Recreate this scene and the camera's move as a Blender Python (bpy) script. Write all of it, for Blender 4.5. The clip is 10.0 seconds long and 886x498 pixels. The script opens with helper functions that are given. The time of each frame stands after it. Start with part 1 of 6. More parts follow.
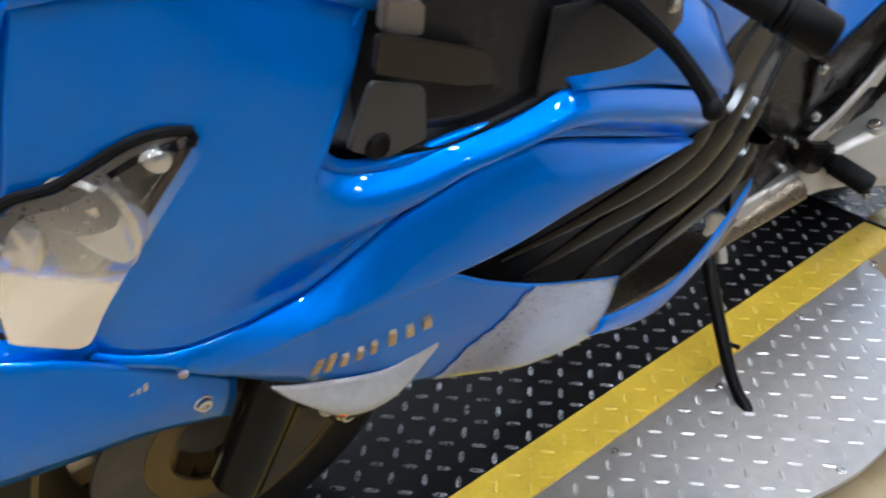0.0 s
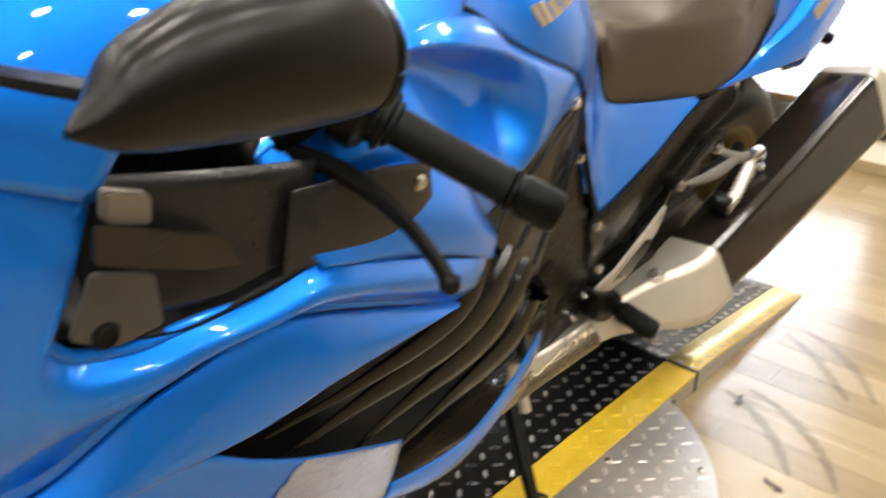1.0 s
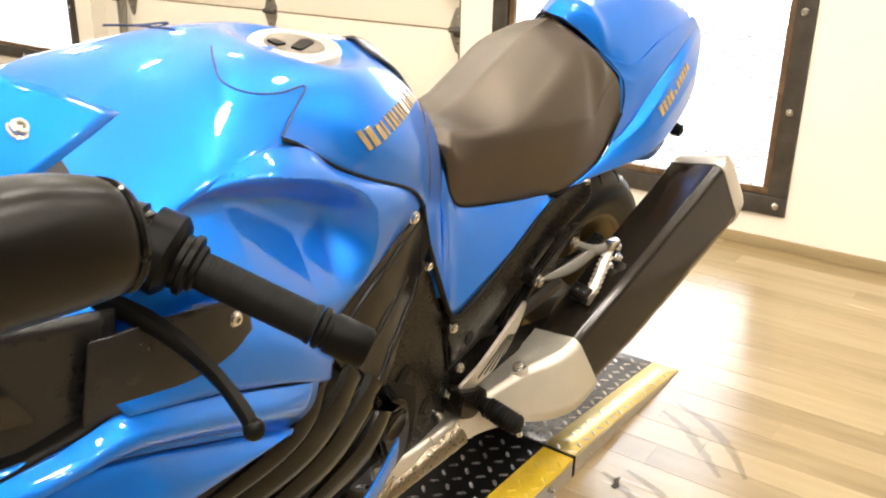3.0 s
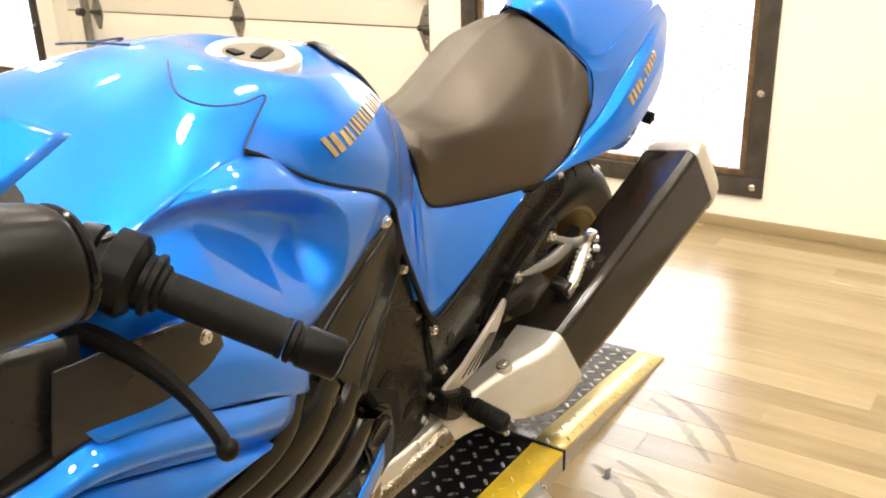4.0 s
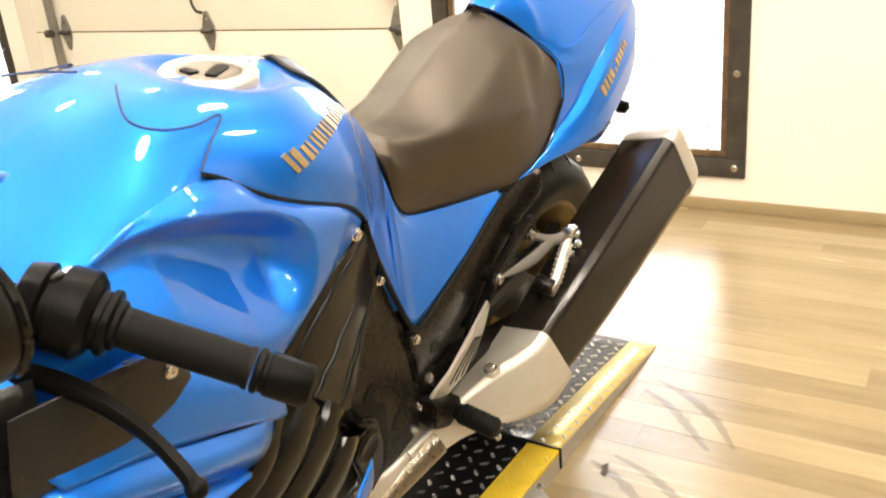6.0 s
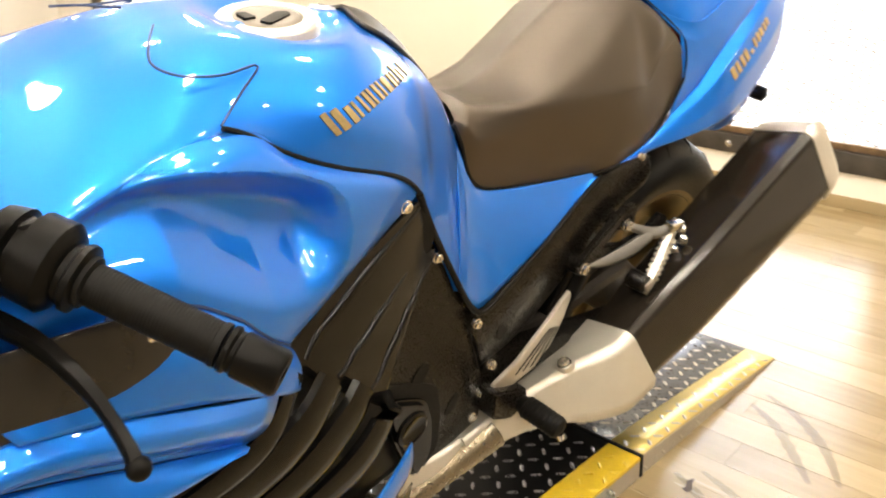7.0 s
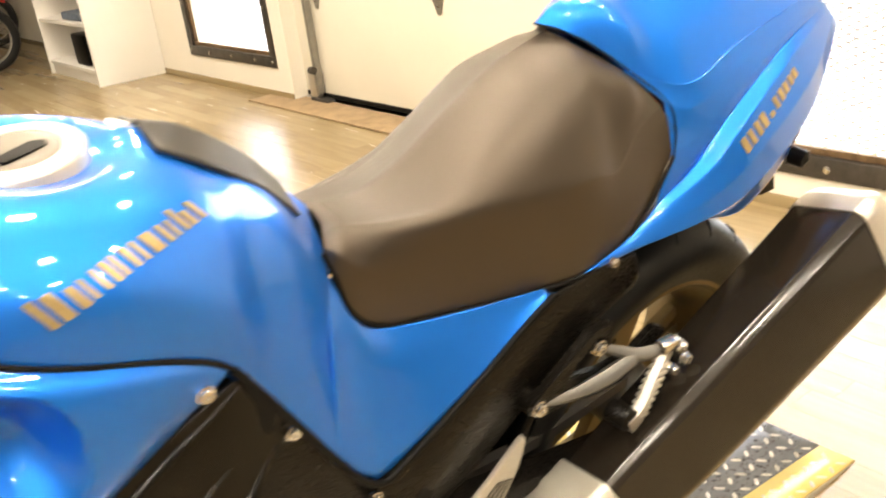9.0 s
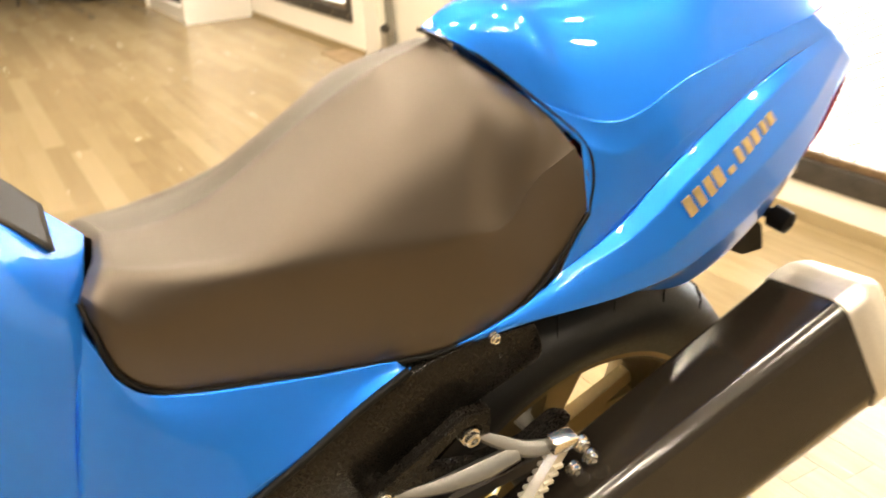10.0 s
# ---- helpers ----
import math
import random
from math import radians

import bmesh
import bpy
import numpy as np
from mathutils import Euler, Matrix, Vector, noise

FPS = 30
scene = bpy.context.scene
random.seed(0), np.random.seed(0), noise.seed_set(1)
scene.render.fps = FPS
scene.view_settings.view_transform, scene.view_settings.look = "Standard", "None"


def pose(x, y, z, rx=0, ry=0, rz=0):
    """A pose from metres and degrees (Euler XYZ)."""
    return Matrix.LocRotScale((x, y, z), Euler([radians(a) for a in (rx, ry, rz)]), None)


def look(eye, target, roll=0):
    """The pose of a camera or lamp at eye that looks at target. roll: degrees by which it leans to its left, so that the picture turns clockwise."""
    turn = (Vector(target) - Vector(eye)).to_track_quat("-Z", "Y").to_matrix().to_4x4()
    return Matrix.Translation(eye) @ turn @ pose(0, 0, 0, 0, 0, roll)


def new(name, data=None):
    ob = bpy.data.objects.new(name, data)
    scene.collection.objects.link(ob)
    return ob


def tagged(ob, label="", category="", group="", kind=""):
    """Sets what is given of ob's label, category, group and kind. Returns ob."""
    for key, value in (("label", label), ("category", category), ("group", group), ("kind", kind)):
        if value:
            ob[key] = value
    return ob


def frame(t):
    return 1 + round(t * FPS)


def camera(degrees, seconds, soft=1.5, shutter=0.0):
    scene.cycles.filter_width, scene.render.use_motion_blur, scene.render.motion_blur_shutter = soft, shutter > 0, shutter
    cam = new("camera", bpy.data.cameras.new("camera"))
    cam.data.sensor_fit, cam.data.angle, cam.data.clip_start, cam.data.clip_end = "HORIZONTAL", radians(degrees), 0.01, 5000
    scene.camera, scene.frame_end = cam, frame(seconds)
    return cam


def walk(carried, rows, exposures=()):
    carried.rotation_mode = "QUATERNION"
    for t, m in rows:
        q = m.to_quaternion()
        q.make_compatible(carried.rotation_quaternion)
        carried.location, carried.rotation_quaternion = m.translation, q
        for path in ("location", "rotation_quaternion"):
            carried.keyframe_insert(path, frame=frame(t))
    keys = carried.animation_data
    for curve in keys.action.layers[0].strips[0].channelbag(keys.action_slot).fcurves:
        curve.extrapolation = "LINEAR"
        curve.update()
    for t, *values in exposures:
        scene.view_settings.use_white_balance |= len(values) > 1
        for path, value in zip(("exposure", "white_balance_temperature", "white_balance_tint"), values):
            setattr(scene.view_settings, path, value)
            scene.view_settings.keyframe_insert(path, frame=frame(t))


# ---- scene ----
cam = camera(53.6, 10.0, 1.9, 0.5)
PATH = [
    (0, (-1.684, -0.616, 1.019), (-0.798, 0.511, 0.054), -1.7),
    (0.5, (-1.655, -0.635, 1.023), (-0.650, 0.443, 0.121), -1.5),
    (1, (-1.610, -0.678, 1.049), (-0.432, 0.359, 0.326), 1),
    (1.5, (-1.578, -0.727, 1.090), (-0.326, 0.248, 0.404), 1.3),
    (2, (-1.566, -0.752, 1.114), (-0.298, 0.223, 0.458), 0.5),
    (2.5, (-1.547, -0.736, 1.095), (-0.285, 0.210, 0.388), 1.1),
    (3, (-1.535, -0.746, 1.117), (-0.221, 0.199, 0.512), 1.1),
    (3.2, (-1.531, -0.754, 1.115), (-0.213, 0.184, 0.510), -0.2),
    (4.3, (-1.503, -0.744, 1.124), (-0.165, 0.172, 0.527), -2.2),
    (4.5, (-1.494, -0.737, 1.134), (-0.139, 0.171, 0.562), -2.4),
    (5, (-1.491, -0.736, 1.151), (-0.133, 0.185, 0.609), -3.3),
    (5.5, (-1.489, -0.746, 1.139), (-0.136, 0.152, 0.547), -3.5),
    (6, (-1.477, -0.753, 1.122), (-0.139, 0.152, 0.505), -5.3),
    (6.2, (-1.461, -0.769, 1.102), (-0.147, 0.141, 0.447), -5.7),
    (7.3, (-1.236, -0.792, 1.102), (-0.162, 0.380, 0.422), -1.9),
    (7.5, (-1.172, -0.742, 1.116), (-0.109, 0.420, 0.407), -1.7),
    (8, (-1.076, -0.720, 1.134), (0.105, 0.319, 0.417), -0.2),
    (8.5, (-1.031, -0.715, 1.147), (0.047, 0.484, 0.524), -4.9),
    (9, (-0.866, -0.750, 1.135), (0.062, 0.553, 0.480), -7.2),
    (9.5, (-0.689, -0.815, 1.156), (0.213, 0.531, 0.556), -6.4),
    (10, (-0.506, -0.705, 1.122), (0.241, 0.682, 0.411), -3.5),
]
walk(cam, [(t, look(eye, target, roll)) for t, eye, target, roll in PATH], [(0.0, 1.27, 4800, 10), (1.0, 1.65, 6000, 10), (2.0, 1.8, 6300, 10), (6.2, 1.85, 6500, 10), (8.5, 1.93, 6800, 10), (10.0, 2.12, 7000, 10)])

# ---------- world, sun and lamps ----------
world = bpy.data.worlds.new("world")
scene.world = world
world.use_nodes = True
wn = world.node_tree
sky = wn.nodes.new("ShaderNodeTexSky")
sky.sky_type = "NISHITA"
sky.sun_disc = False
sky.sun_elevation, sky.sun_rotation = radians(38), radians(-70)
wn.links.new(sky.outputs[0], wn.nodes["Background"].inputs[0])
wn.nodes["Background"].inputs[1].default_value = 0.15
sun = new("sun", bpy.data.lights.new("sun", "SUN"))
sun.data.energy, sun.data.angle, sun.data.color = 1.0, radians(12), (1, 0.95, 0.88)
sun.matrix_world = look((0, 0, 0), (-0.6, 0.75, -0.75))
FLOOR, CEIL = -0.052, 2.75
LAMP_WATTS, LAMP_COLOUR = 5.3, (1.0, 0.90, 0.75)
# A few are inferred from glints on the tank; the rest only add light.
LAMPS = [(x, y) for y in (-2.4, -1.2, 0.1, 1.4) for x in (-4.1, -3.1, -2.1, -1.2, -0.3, 0.7)] + [(-2.6, -3.6), (-1.2, -3.6), (0.2, -3.6), (-1.6, 3.0), (0.3, 3.2), (-0.5, 4.2), (-1.8, 4.4), (-1.0, 5.8), (0.3, 6.0), (-0.8, 8.6), (0.9, 2.4), (1.0, 4.5), (0.8, 5.4), (0.3, 7.4)]


# ---------- materials ----------
def material(name, colour, rough=0.5, metal=0.0, coat=0.0, vary=0.12, scale=8.0, bump=0.0, fine=120.0, spec=0.5, rvary=0.12, per="", stretch=(1, 1, 1)):
    m = bpy.data.materials.new(name)
    m.use_nodes = True
    nt = m.node_tree
    b = nt.nodes["Principled BSDF"]
    b.inputs["Metallic"].default_value = metal
    b.inputs["Coat Weight"].default_value = coat
    b.inputs["Coat Roughness"].default_value = 0.03
    b.inputs["Specular IOR Level"].default_value = spec
    co = nt.nodes.new("ShaderNodeTexCoord")
    mp = nt.nodes.new("ShaderNodeMapping")
    mp.inputs["Scale"].default_value = stretch
    nt.links.new(co.outputs["Object"], mp.inputs["Vector"])
    big, small = nt.nodes.new("ShaderNodeTexNoise"), nt.nodes.new("ShaderNodeTexNoise")
    for n, s, d in ((big, scale, 4), (small, fine, 3)):
        n.inputs["Scale"].default_value, n.inputs["Detail"].default_value = s, d
        nt.links.new(mp.outputs[0], n.inputs["Vector"])
    add = nt.nodes.new("ShaderNodeMath")
    add.operation = "ADD"
    nt.links.new(big.outputs["Fac"], add.inputs[0])
    half = nt.nodes.new("ShaderNodeMath")
    half.operation = "MULTIPLY"
    half.inputs[1].default_value = 0.5
    nt.links.new(small.outputs["Fac"], half.inputs[0])
    nt.links.new(half.outputs[0], add.inputs[1])
    last = add
    if per:
        info = nt.nodes.new("ShaderNodeObjectInfo") if per == "object" else nt.nodes.new("ShaderNodeNewGeometry")
        more = nt.nodes.new("ShaderNodeMath")
        more.operation = "MULTIPLY_ADD"
        more.inputs[1].default_value = 0.9
        nt.links.new(info.outputs["Random" if per == "object" else "Random Per Island"], more.inputs[0])
        nt.links.new(add.outputs[0], more.inputs[2])
        last = more
    ramp = nt.nodes.new("ShaderNodeMapRange")
    ramp.inputs["From Min"].default_value, ramp.inputs["From Max"].default_value = 0.45, 1.05 + (0.9 if per else 0)
    ramp.inputs["To Min"].default_value, ramp.inputs["To Max"].default_value = 1 - vary, 1 + vary
    nt.links.new(last.outputs[0], ramp.inputs["Value"])
    mix = nt.nodes.new("ShaderNodeVectorMath")
    mix.operation = "SCALE"
    mix.inputs[0].default_value = colour
    nt.links.new(ramp.outputs[0], mix.inputs["Scale"])
    nt.links.new(mix.outputs[0], b.inputs["Base Color"])
    rr = nt.nodes.new("ShaderNodeMapRange")
    rr.inputs["From Min"].default_value, rr.inputs["From Max"].default_value = 0.35, 0.65
    rr.inputs["To Min"].default_value, rr.inputs["To Max"].default_value = max(0.02, rough * (1 - rvary)), min(1, rough * (1 + rvary))
    nt.links.new(small.outputs["Fac"], rr.inputs["Value"])
    nt.links.new(rr.outputs[0], b.inputs["Roughness"])
    if bump:
        bp = nt.nodes.new("ShaderNodeBump")
        bp.inputs["Strength"].default_value, bp.inputs["Distance"].default_value = bump, 0.0006
        nt.links.new(small.outputs["Fac"], bp.inputs["Height"])
        nt.links.new(bp.outputs[0], b.inputs["Normal"])
    return m


def wood(name, per, grain=1.0):
    """Oak laminate: a tone for each board, long grain, soft cloudy figure and short dark pores."""
    m = bpy.data.materials.new(name)
    m.use_nodes = True
    nt = m.node_tree
    b = nt.nodes["Principled BSDF"]

    def node(kind, **sets):
        n = nt.nodes.new(kind)
        for k, v in sets.items():
            n.inputs[k].default_value = v
        return n

    co = node("ShaderNodeTexCoord")
    info = node("ShaderNodeObjectInfo" if per == "object" else "ShaderNodeNewGeometry")
    tone = info.outputs["Random" if per == "object" else "Random Per Island"]
    shift = node("ShaderNodeVectorMath")
    shift.operation = "MULTIPLY_ADD"
    shift.inputs[1].default_value = (7, 31, 0)
    nt.links.new(tone, shift.inputs[0])
    geo = node("ShaderNodeNewGeometry")
    nt.links.new(geo.outputs["Position"], shift.inputs[2])
    fields = []
    for stretch, scale, detail in (((14, 0.9, 1), 2.2, 6), ((2.5, 1.0, 1), 2.6, 3), ((90, 5, 1), 1.6, 3)):
        mp = node("ShaderNodeMapping", Scale=stretch)
        nt.links.new(shift.outputs[0], mp.inputs["Vector"])
        n = node("ShaderNodeTexNoise", Scale=scale, Detail=detail, Roughness=0.6)
        nt.links.new(mp.outputs[0], n.inputs["Vector"])
        fields.append(n.outputs["Fac"])
    total = tone
    for f, w in zip(fields, (2.1 * grain, 1.3 * grain, 0.9 * grain)):
        mul = node("ShaderNodeMath")
        mul.operation = "MULTIPLY_ADD"
        nt.links.new(f, mul.inputs[0])
        mul.inputs[1].default_value = w
        nt.links.new(total, mul.inputs[2])
        total = mul.outputs[0]
    span = node("ShaderNodeMapRange")
    span.inputs["From Min"].default_value, span.inputs["From Max"].default_value = 2.15 * grain - 0.65, 2.15 * grain + 1.65
    nt.links.new(total, span.inputs["Value"])
    ramp = node("ShaderNodeValToRGB")
    ramp.color_ramp.elements[0].color = (0.175, 0.122, 0.060, 1)
    ramp.color_ramp.elements[1].color = (0.39, 0.31, 0.185, 1)
    mid = ramp.color_ramp.elements.new(0.5)
    mid.color = (0.29, 0.218, 0.118, 1)
    nt.links.new(span.outputs[0], ramp.inputs[0])
    nt.links.new(ramp.outputs[0], b.inputs["Base Color"])
    rough = node("ShaderNodeMapRange")
    rough.inputs["To Min"].default_value, rough.inputs["To Max"].default_value = 0.24, 0.29
    nt.links.new(fields[0], rough.inputs["Value"])
    nt.links.new(rough.outputs[0], b.inputs["Roughness"])
    bump = node("ShaderNodeBump", Strength=0.12, Distance=0.0005)
    nt.links.new(fields[2], bump.inputs["Height"])
    nt.links.new(bump.outputs[0], b.inputs["Normal"])
    return m


def glow(name, colour, strength):
    m = bpy.data.materials.new(name)
    m.use_nodes = True
    b = m.node_tree.nodes["Principled BSDF"]
    b.inputs["Base Color"].default_value = (*colour, 1)
    b.inputs["Emission Color"].default_value = (*colour, 1)
    b.inputs["Emission Strength"].default_value = strength
    return m


def glass(name, colour=(1, 1, 1), rough=0.0):
    m = bpy.data.materials.new(name)
    m.use_nodes = True
    b = m.node_tree.nodes["Principled BSDF"]
    b.inputs["Base Color"].default_value = (*colour, 1)
    b.inputs["Transmission Weight"].default_value = 1.0
    b.inputs["Roughness"].default_value = rough
    b.inputs["IOR"].default_value = 1.45
    return m


BLUE = material("blue_paint", (0.008, 0.165, 0.70), 0.40, 0.70, 1.0, 0.05, 3, 0.08, 1400, 0.12, 0.05)
BLUE.node_tree.nodes["Principled BSDF"].inputs["Coat IOR"].default_value = 1.45
BLUE.node_tree.nodes["Principled BSDF"].inputs["Coat Roughness"].default_value = 0.02
SILVERBLUE = material("silver_mesh_paint", (0.28, 0.32, 0.48), 0.3, 0.7, 1.0, 0.12, 30, 0.1, 500)
BLACK = material("black_plastic", (0.0035, 0.0033, 0.003), 0.34, 0, 0.0, 0.2, 12, 0.15, 400, 0.09)
GLOSS = material("gloss_black", (0.003, 0.0029, 0.0027), 0.15, 0, 0.0, 0.1, 6, 0, 300, 0.2)
GREY = material("grey_plastic", (0.011, 0.0105, 0.0105), 0.26, 0, 0, 0.12, 14, 0.0, 120, 0.34, 0.05)
FRAME = material("frame_black", (0.0055, 0.0046, 0.0036), 0.28, 0.0, 0, 0.10, 14, 0.02, 400, 0.17)
MATTE = material("mirror_black", (0.004, 0.0034, 0.0026), 0.3, 0.0, 0, 0.10, 10, 0.0, 80, 0.22, 0.05)
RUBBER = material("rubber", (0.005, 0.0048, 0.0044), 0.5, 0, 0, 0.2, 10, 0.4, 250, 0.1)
TYRE = material("tyre_rubber", (0.009, 0.0087, 0.0082), 0.45, 0, 0, 0.2, 10, 0.3, 200, 0.25)
SEAT = material("seat_vinyl", (0.005, 0.0036, 0.0025), 0.42, 0, 0, 0.08, 9, 0.3, 900, 1.0)
SEAT.node_tree.nodes["Principled BSDF"].inputs["Specular Tint"].default_value = (1.0, 0.84, 0.68, 1)
SEAT.node_tree.nodes["Principled BSDF"].inputs["Sheen Weight"].default_value = 0.10
SEAT.node_tree.nodes["Principled BSDF"].inputs["Sheen Roughness"].default_value = 0.4
SEAT.node_tree.nodes["Principled BSDF"].inputs["Sheen Tint"].default_value = (1.0, 0.80, 0.60, 1)
ALU = material("cast_aluminium", (0.55, 0.52, 0.455), 0.48, 0.7, 0, 0.10, 12, 0.15, 300)
SATIN = material("satin_steel", (0.55, 0.52, 0.47), 0.38, 0.85, 0, 0.15, 9, 0.1, 260)
CHROME = material("bright_steel", (0.62, 0.60, 0.57), 0.24, 1.0, 0, 0.08, 20, 0, 200)
MUFFLER = material("muffler_black", (0.016, 0.0128, 0.0095), 0.16, 0.0, 0.0, 0.04, 8, 0.0, 40, 0.5, 0.03)
BRONZE = material("bronze_rim", (0.13, 0.095, 0.045), 0.38, 0.8, 0, 0.12, 10, 0.05, 200)
GOLD = material("gold_decal", (0.46, 0.34, 0.16), 0.35, 0.7, 0.4, 0.25, 60, 0, 300)
LENS = glass("clear_lens", (1, 1, 1), 0.05)
SMOKE = material("lamp_reflector", (0.12, 0.115, 0.11), 0.30, 0.6, 0, 0.08, 18, 0, 150)
BULB = material("lamp_bowl", (0.60, 0.58, 0.55), 0.15, 0.9, 0, 0.1, 20, 0, 150)
AMBER = material("amber_lens", (0.8, 0.22, 0.03), 0.2, 0, 0.5, 0.1, 20, 0, 150)
PLATE = material("bare_tread_plate", (0.47, 0.445, 0.41), 0.42, 0.75, 0, 0.22, 3, 0.1, 60, 0.5, 0.2)
PBLACK = material("black_tread_paint", (0.0045, 0.0045, 0.005), 0.42, 0.0, 0.0, 0.3, 10, 0.2, 120, 0.1)
PYELLOW = material("yellow_tread_paint", (0.62, 0.43, 0.02), 0.40, 0.0, 0.0, 0.18, 12, 0.2, 120)
LUG = material("worn_lugs", (0.52, 0.50, 0.465), 0.38, 0.7, 0, 0.10, 30, 0, 200, 0.5, 0.2, "island")
WALLM = material("painted_wall", (0.80, 0.76, 0.68), 0.6, 0, 0, 0.04, 2, 0.15, 160)
DOORM = material("garage_door_paint", (0.74, 0.71, 0.62), 0.45, 0, 0, 0.04, 2.5, 0.15, 140)
CEILM = material("ceiling_paint", (0.62, 0.60, 0.56), 0.8, 0, 0, 0.04, 2, 0.1, 120)
STEEL = material("dark_steel", (0.075, 0.068, 0.06), 0.5, 0.6, 0, 0.35, 14, 0.3, 160)
RUST = material("rusty_steel", (0.17, 0.11, 0.06), 0.6, 0.5, 0, 0.4, 25, 0.3, 200)
WIRE = material("galvanised_wire", (0.50, 0.40, 0.24), 0.4, 0.7, 0, 0.2, 20, 0, 200)
WOOD = wood("laminate_plank", "object", 0.65)
WOODS = wood("laminate_plank_far", "island", 0.25)
JOINT = material("joint_dark", (0.20, 0.145, 0.08), 0.5, 0, 0, 0.1, 5, 0, 100)
BACKW = material("dim_grey_wall", (0.12, 0.115, 0.11), 0.7, 0, 0, 0.05, 2, 0.15, 160)
CABINET = material("white_laminate", (0.82, 0.80, 0.76), 0.4, 0, 0, 0.03, 3, 0.05, 120)
MAT = material("brown_mat", (0.30, 0.21, 0.12), 0.9, 0, 0, 0.3, 12, 0.6, 90)
RED = material("red_paint", (0.45, 0.02, 0.015), 0.3, 0, 0.8, 0.08, 8, 0, 200)
SNOW = material("pale_ground", (0.45, 0.445, 0.435), 0.8, 0, 0, 0.12, 0.8, 0.2, 20)


TRAY = material("tray_grey", (0.040, 0.037, 0.033), 0.35, 0, 0, 0.12, 14, 0.1, 300, 0.3)
SMOOTH = material("brown_black_gloss", (0.014, 0.011, 0.008), 0.22, 0, 0, 0.15, 14, 0, 300, 0.3)
SCUFF = material("rubber_scuff", (0.06, 0.04, 0.022), 0.5, 0, 0, 0.4, 30, 0, 200)
SCUFF.node_tree.nodes["Principled BSDF"].inputs["Alpha"].default_value = 0.28
DARKWOOD = material("dark_knot", (0.055, 0.033, 0.017), 0.6, 0, 0, 0.3, 60, 0, 200)
HINGE = material("galvanised_steel", (0.33, 0.32, 0.29), 0.42, 0.7, 0, 0.25, 14, 0.1, 160)
ARMM = material("dull_grey_alloy", (0.17, 0.165, 0.155), 0.42, 0.6, 0, 0.15, 14, 0.1, 160)
GLOWM = glow("lamp_glow", (1.0, 0.86, 0.66), 30)
LUGDARK = material("worn_black_lugs", (0.20, 0.20, 0.205), 0.30, 0.75, 0, 0.3, 30, 0, 200, 0.5, 0.3, "island")
RAMPY = material("worn_yellow_plate", (0.60, 0.47, 0.16), 0.36, 0.35, 0, 0.2, 9, 0.2, 110)
PLATE2 = material("scuffed_dark_plate", (0.13, 0.14, 0.16), 0.3, 0.7, 0, 0.35, 8, 0.2, 110)
SMOKEGLASS = glass("tinted_screen", (0.75, 0.85, 0.95), 0.0)
BELLYM = material("belly_satin", (0.16, 0.13, 0.085), 0.3, 0.7, 0.3, 0.25, 9, 0, 200)
FROST = material("signal_lens", (0.36, 0.345, 0.33), 0.12, 0.1, 0.8, 0.12, 30, 0.1, 120)
CAPM = material("cap_grey", (0.17, 0.15, 0.125), 0.42, 0.5, 0, 0.12, 20, 0, 200)
SEAMB = material("seam_shadow", (0.01, 0.03, 0.10), 0.6, 0, 0, 0.1, 10, 0, 100)


# ---------- mesh helpers ----------
def part(name, bm, mat, parent=None, label="", smooth=40):
    me = bpy.data.meshes.new(name)
    bm.normal_update()
    bm.to_mesh(me)
    bm.free()
    me.materials.append(mat)
    if smooth:
        me.shade_smooth()
        me.set_sharp_from_angle(angle=radians(smooth))
    ob = new(name, me)
    ob.parent = parent
    if label:
        ob["label"] = label
    return ob


def thing(name, label, category, m=None, group="", kind=""):
    ob = new(name)
    ob.empty_display_size = 0.05
    if m is not None:
        ob.matrix_world = m
    return tagged(ob, label, category, group, kind)


def spline(pts, n):
    """n points along a Catmull-Rom curve through pts, evenly spaced."""
    p = np.array(pts, float)
    if len(p) == 2:
        return p[0] + (p[1] - p[0]) * np.linspace(0, 1, n)[:, None]
    q = np.vstack([2 * p[0] - p[1], p, 2 * p[-1] - p[-2]])
    out = []
    for i in range(len(p) - 1):
        a, b, c, d = q[i:i + 4]
        for t in np.linspace(0, 1, 16, endpoint=False):
            out.append(0.5 * (2 * b + (c - a) * t + (2 * a - 5 * b + 4 * c - d) * t * t + (3 * b - a - 3 * c + d) * t ** 3))
    out.append(p[-1])
    out = np.array(out)
    s = np.r_[0, np.cumsum(np.linalg.norm(np.diff(out, axis=0), axis=1))]
    g = np.linspace(0, s[-1], n)
    return np.stack([np.interp(g, s, out[:, k]) for k in range(out.shape[1])], 1)


def spline_u(pts, n):
    """As spline, evenly spaced from control point to control point."""
    p = np.array(pts, float)
    q = np.vstack([2 * p[0] - p[1], p, 2 * p[-1] - p[-2]])
    out = []
    for u in np.linspace(0, len(p) - 1, n):
        i = min(int(u), len(p) - 2)
        t = u - i
        a, b, c, d = q[i:i + 4]
        out.append(0.5 * (2 * b + (c - a) * t + (2 * a - 5 * b + 4 * c - d) * t * t + (3 * b - a - 3 * c + d) * t ** 3))
    return np.array(out)


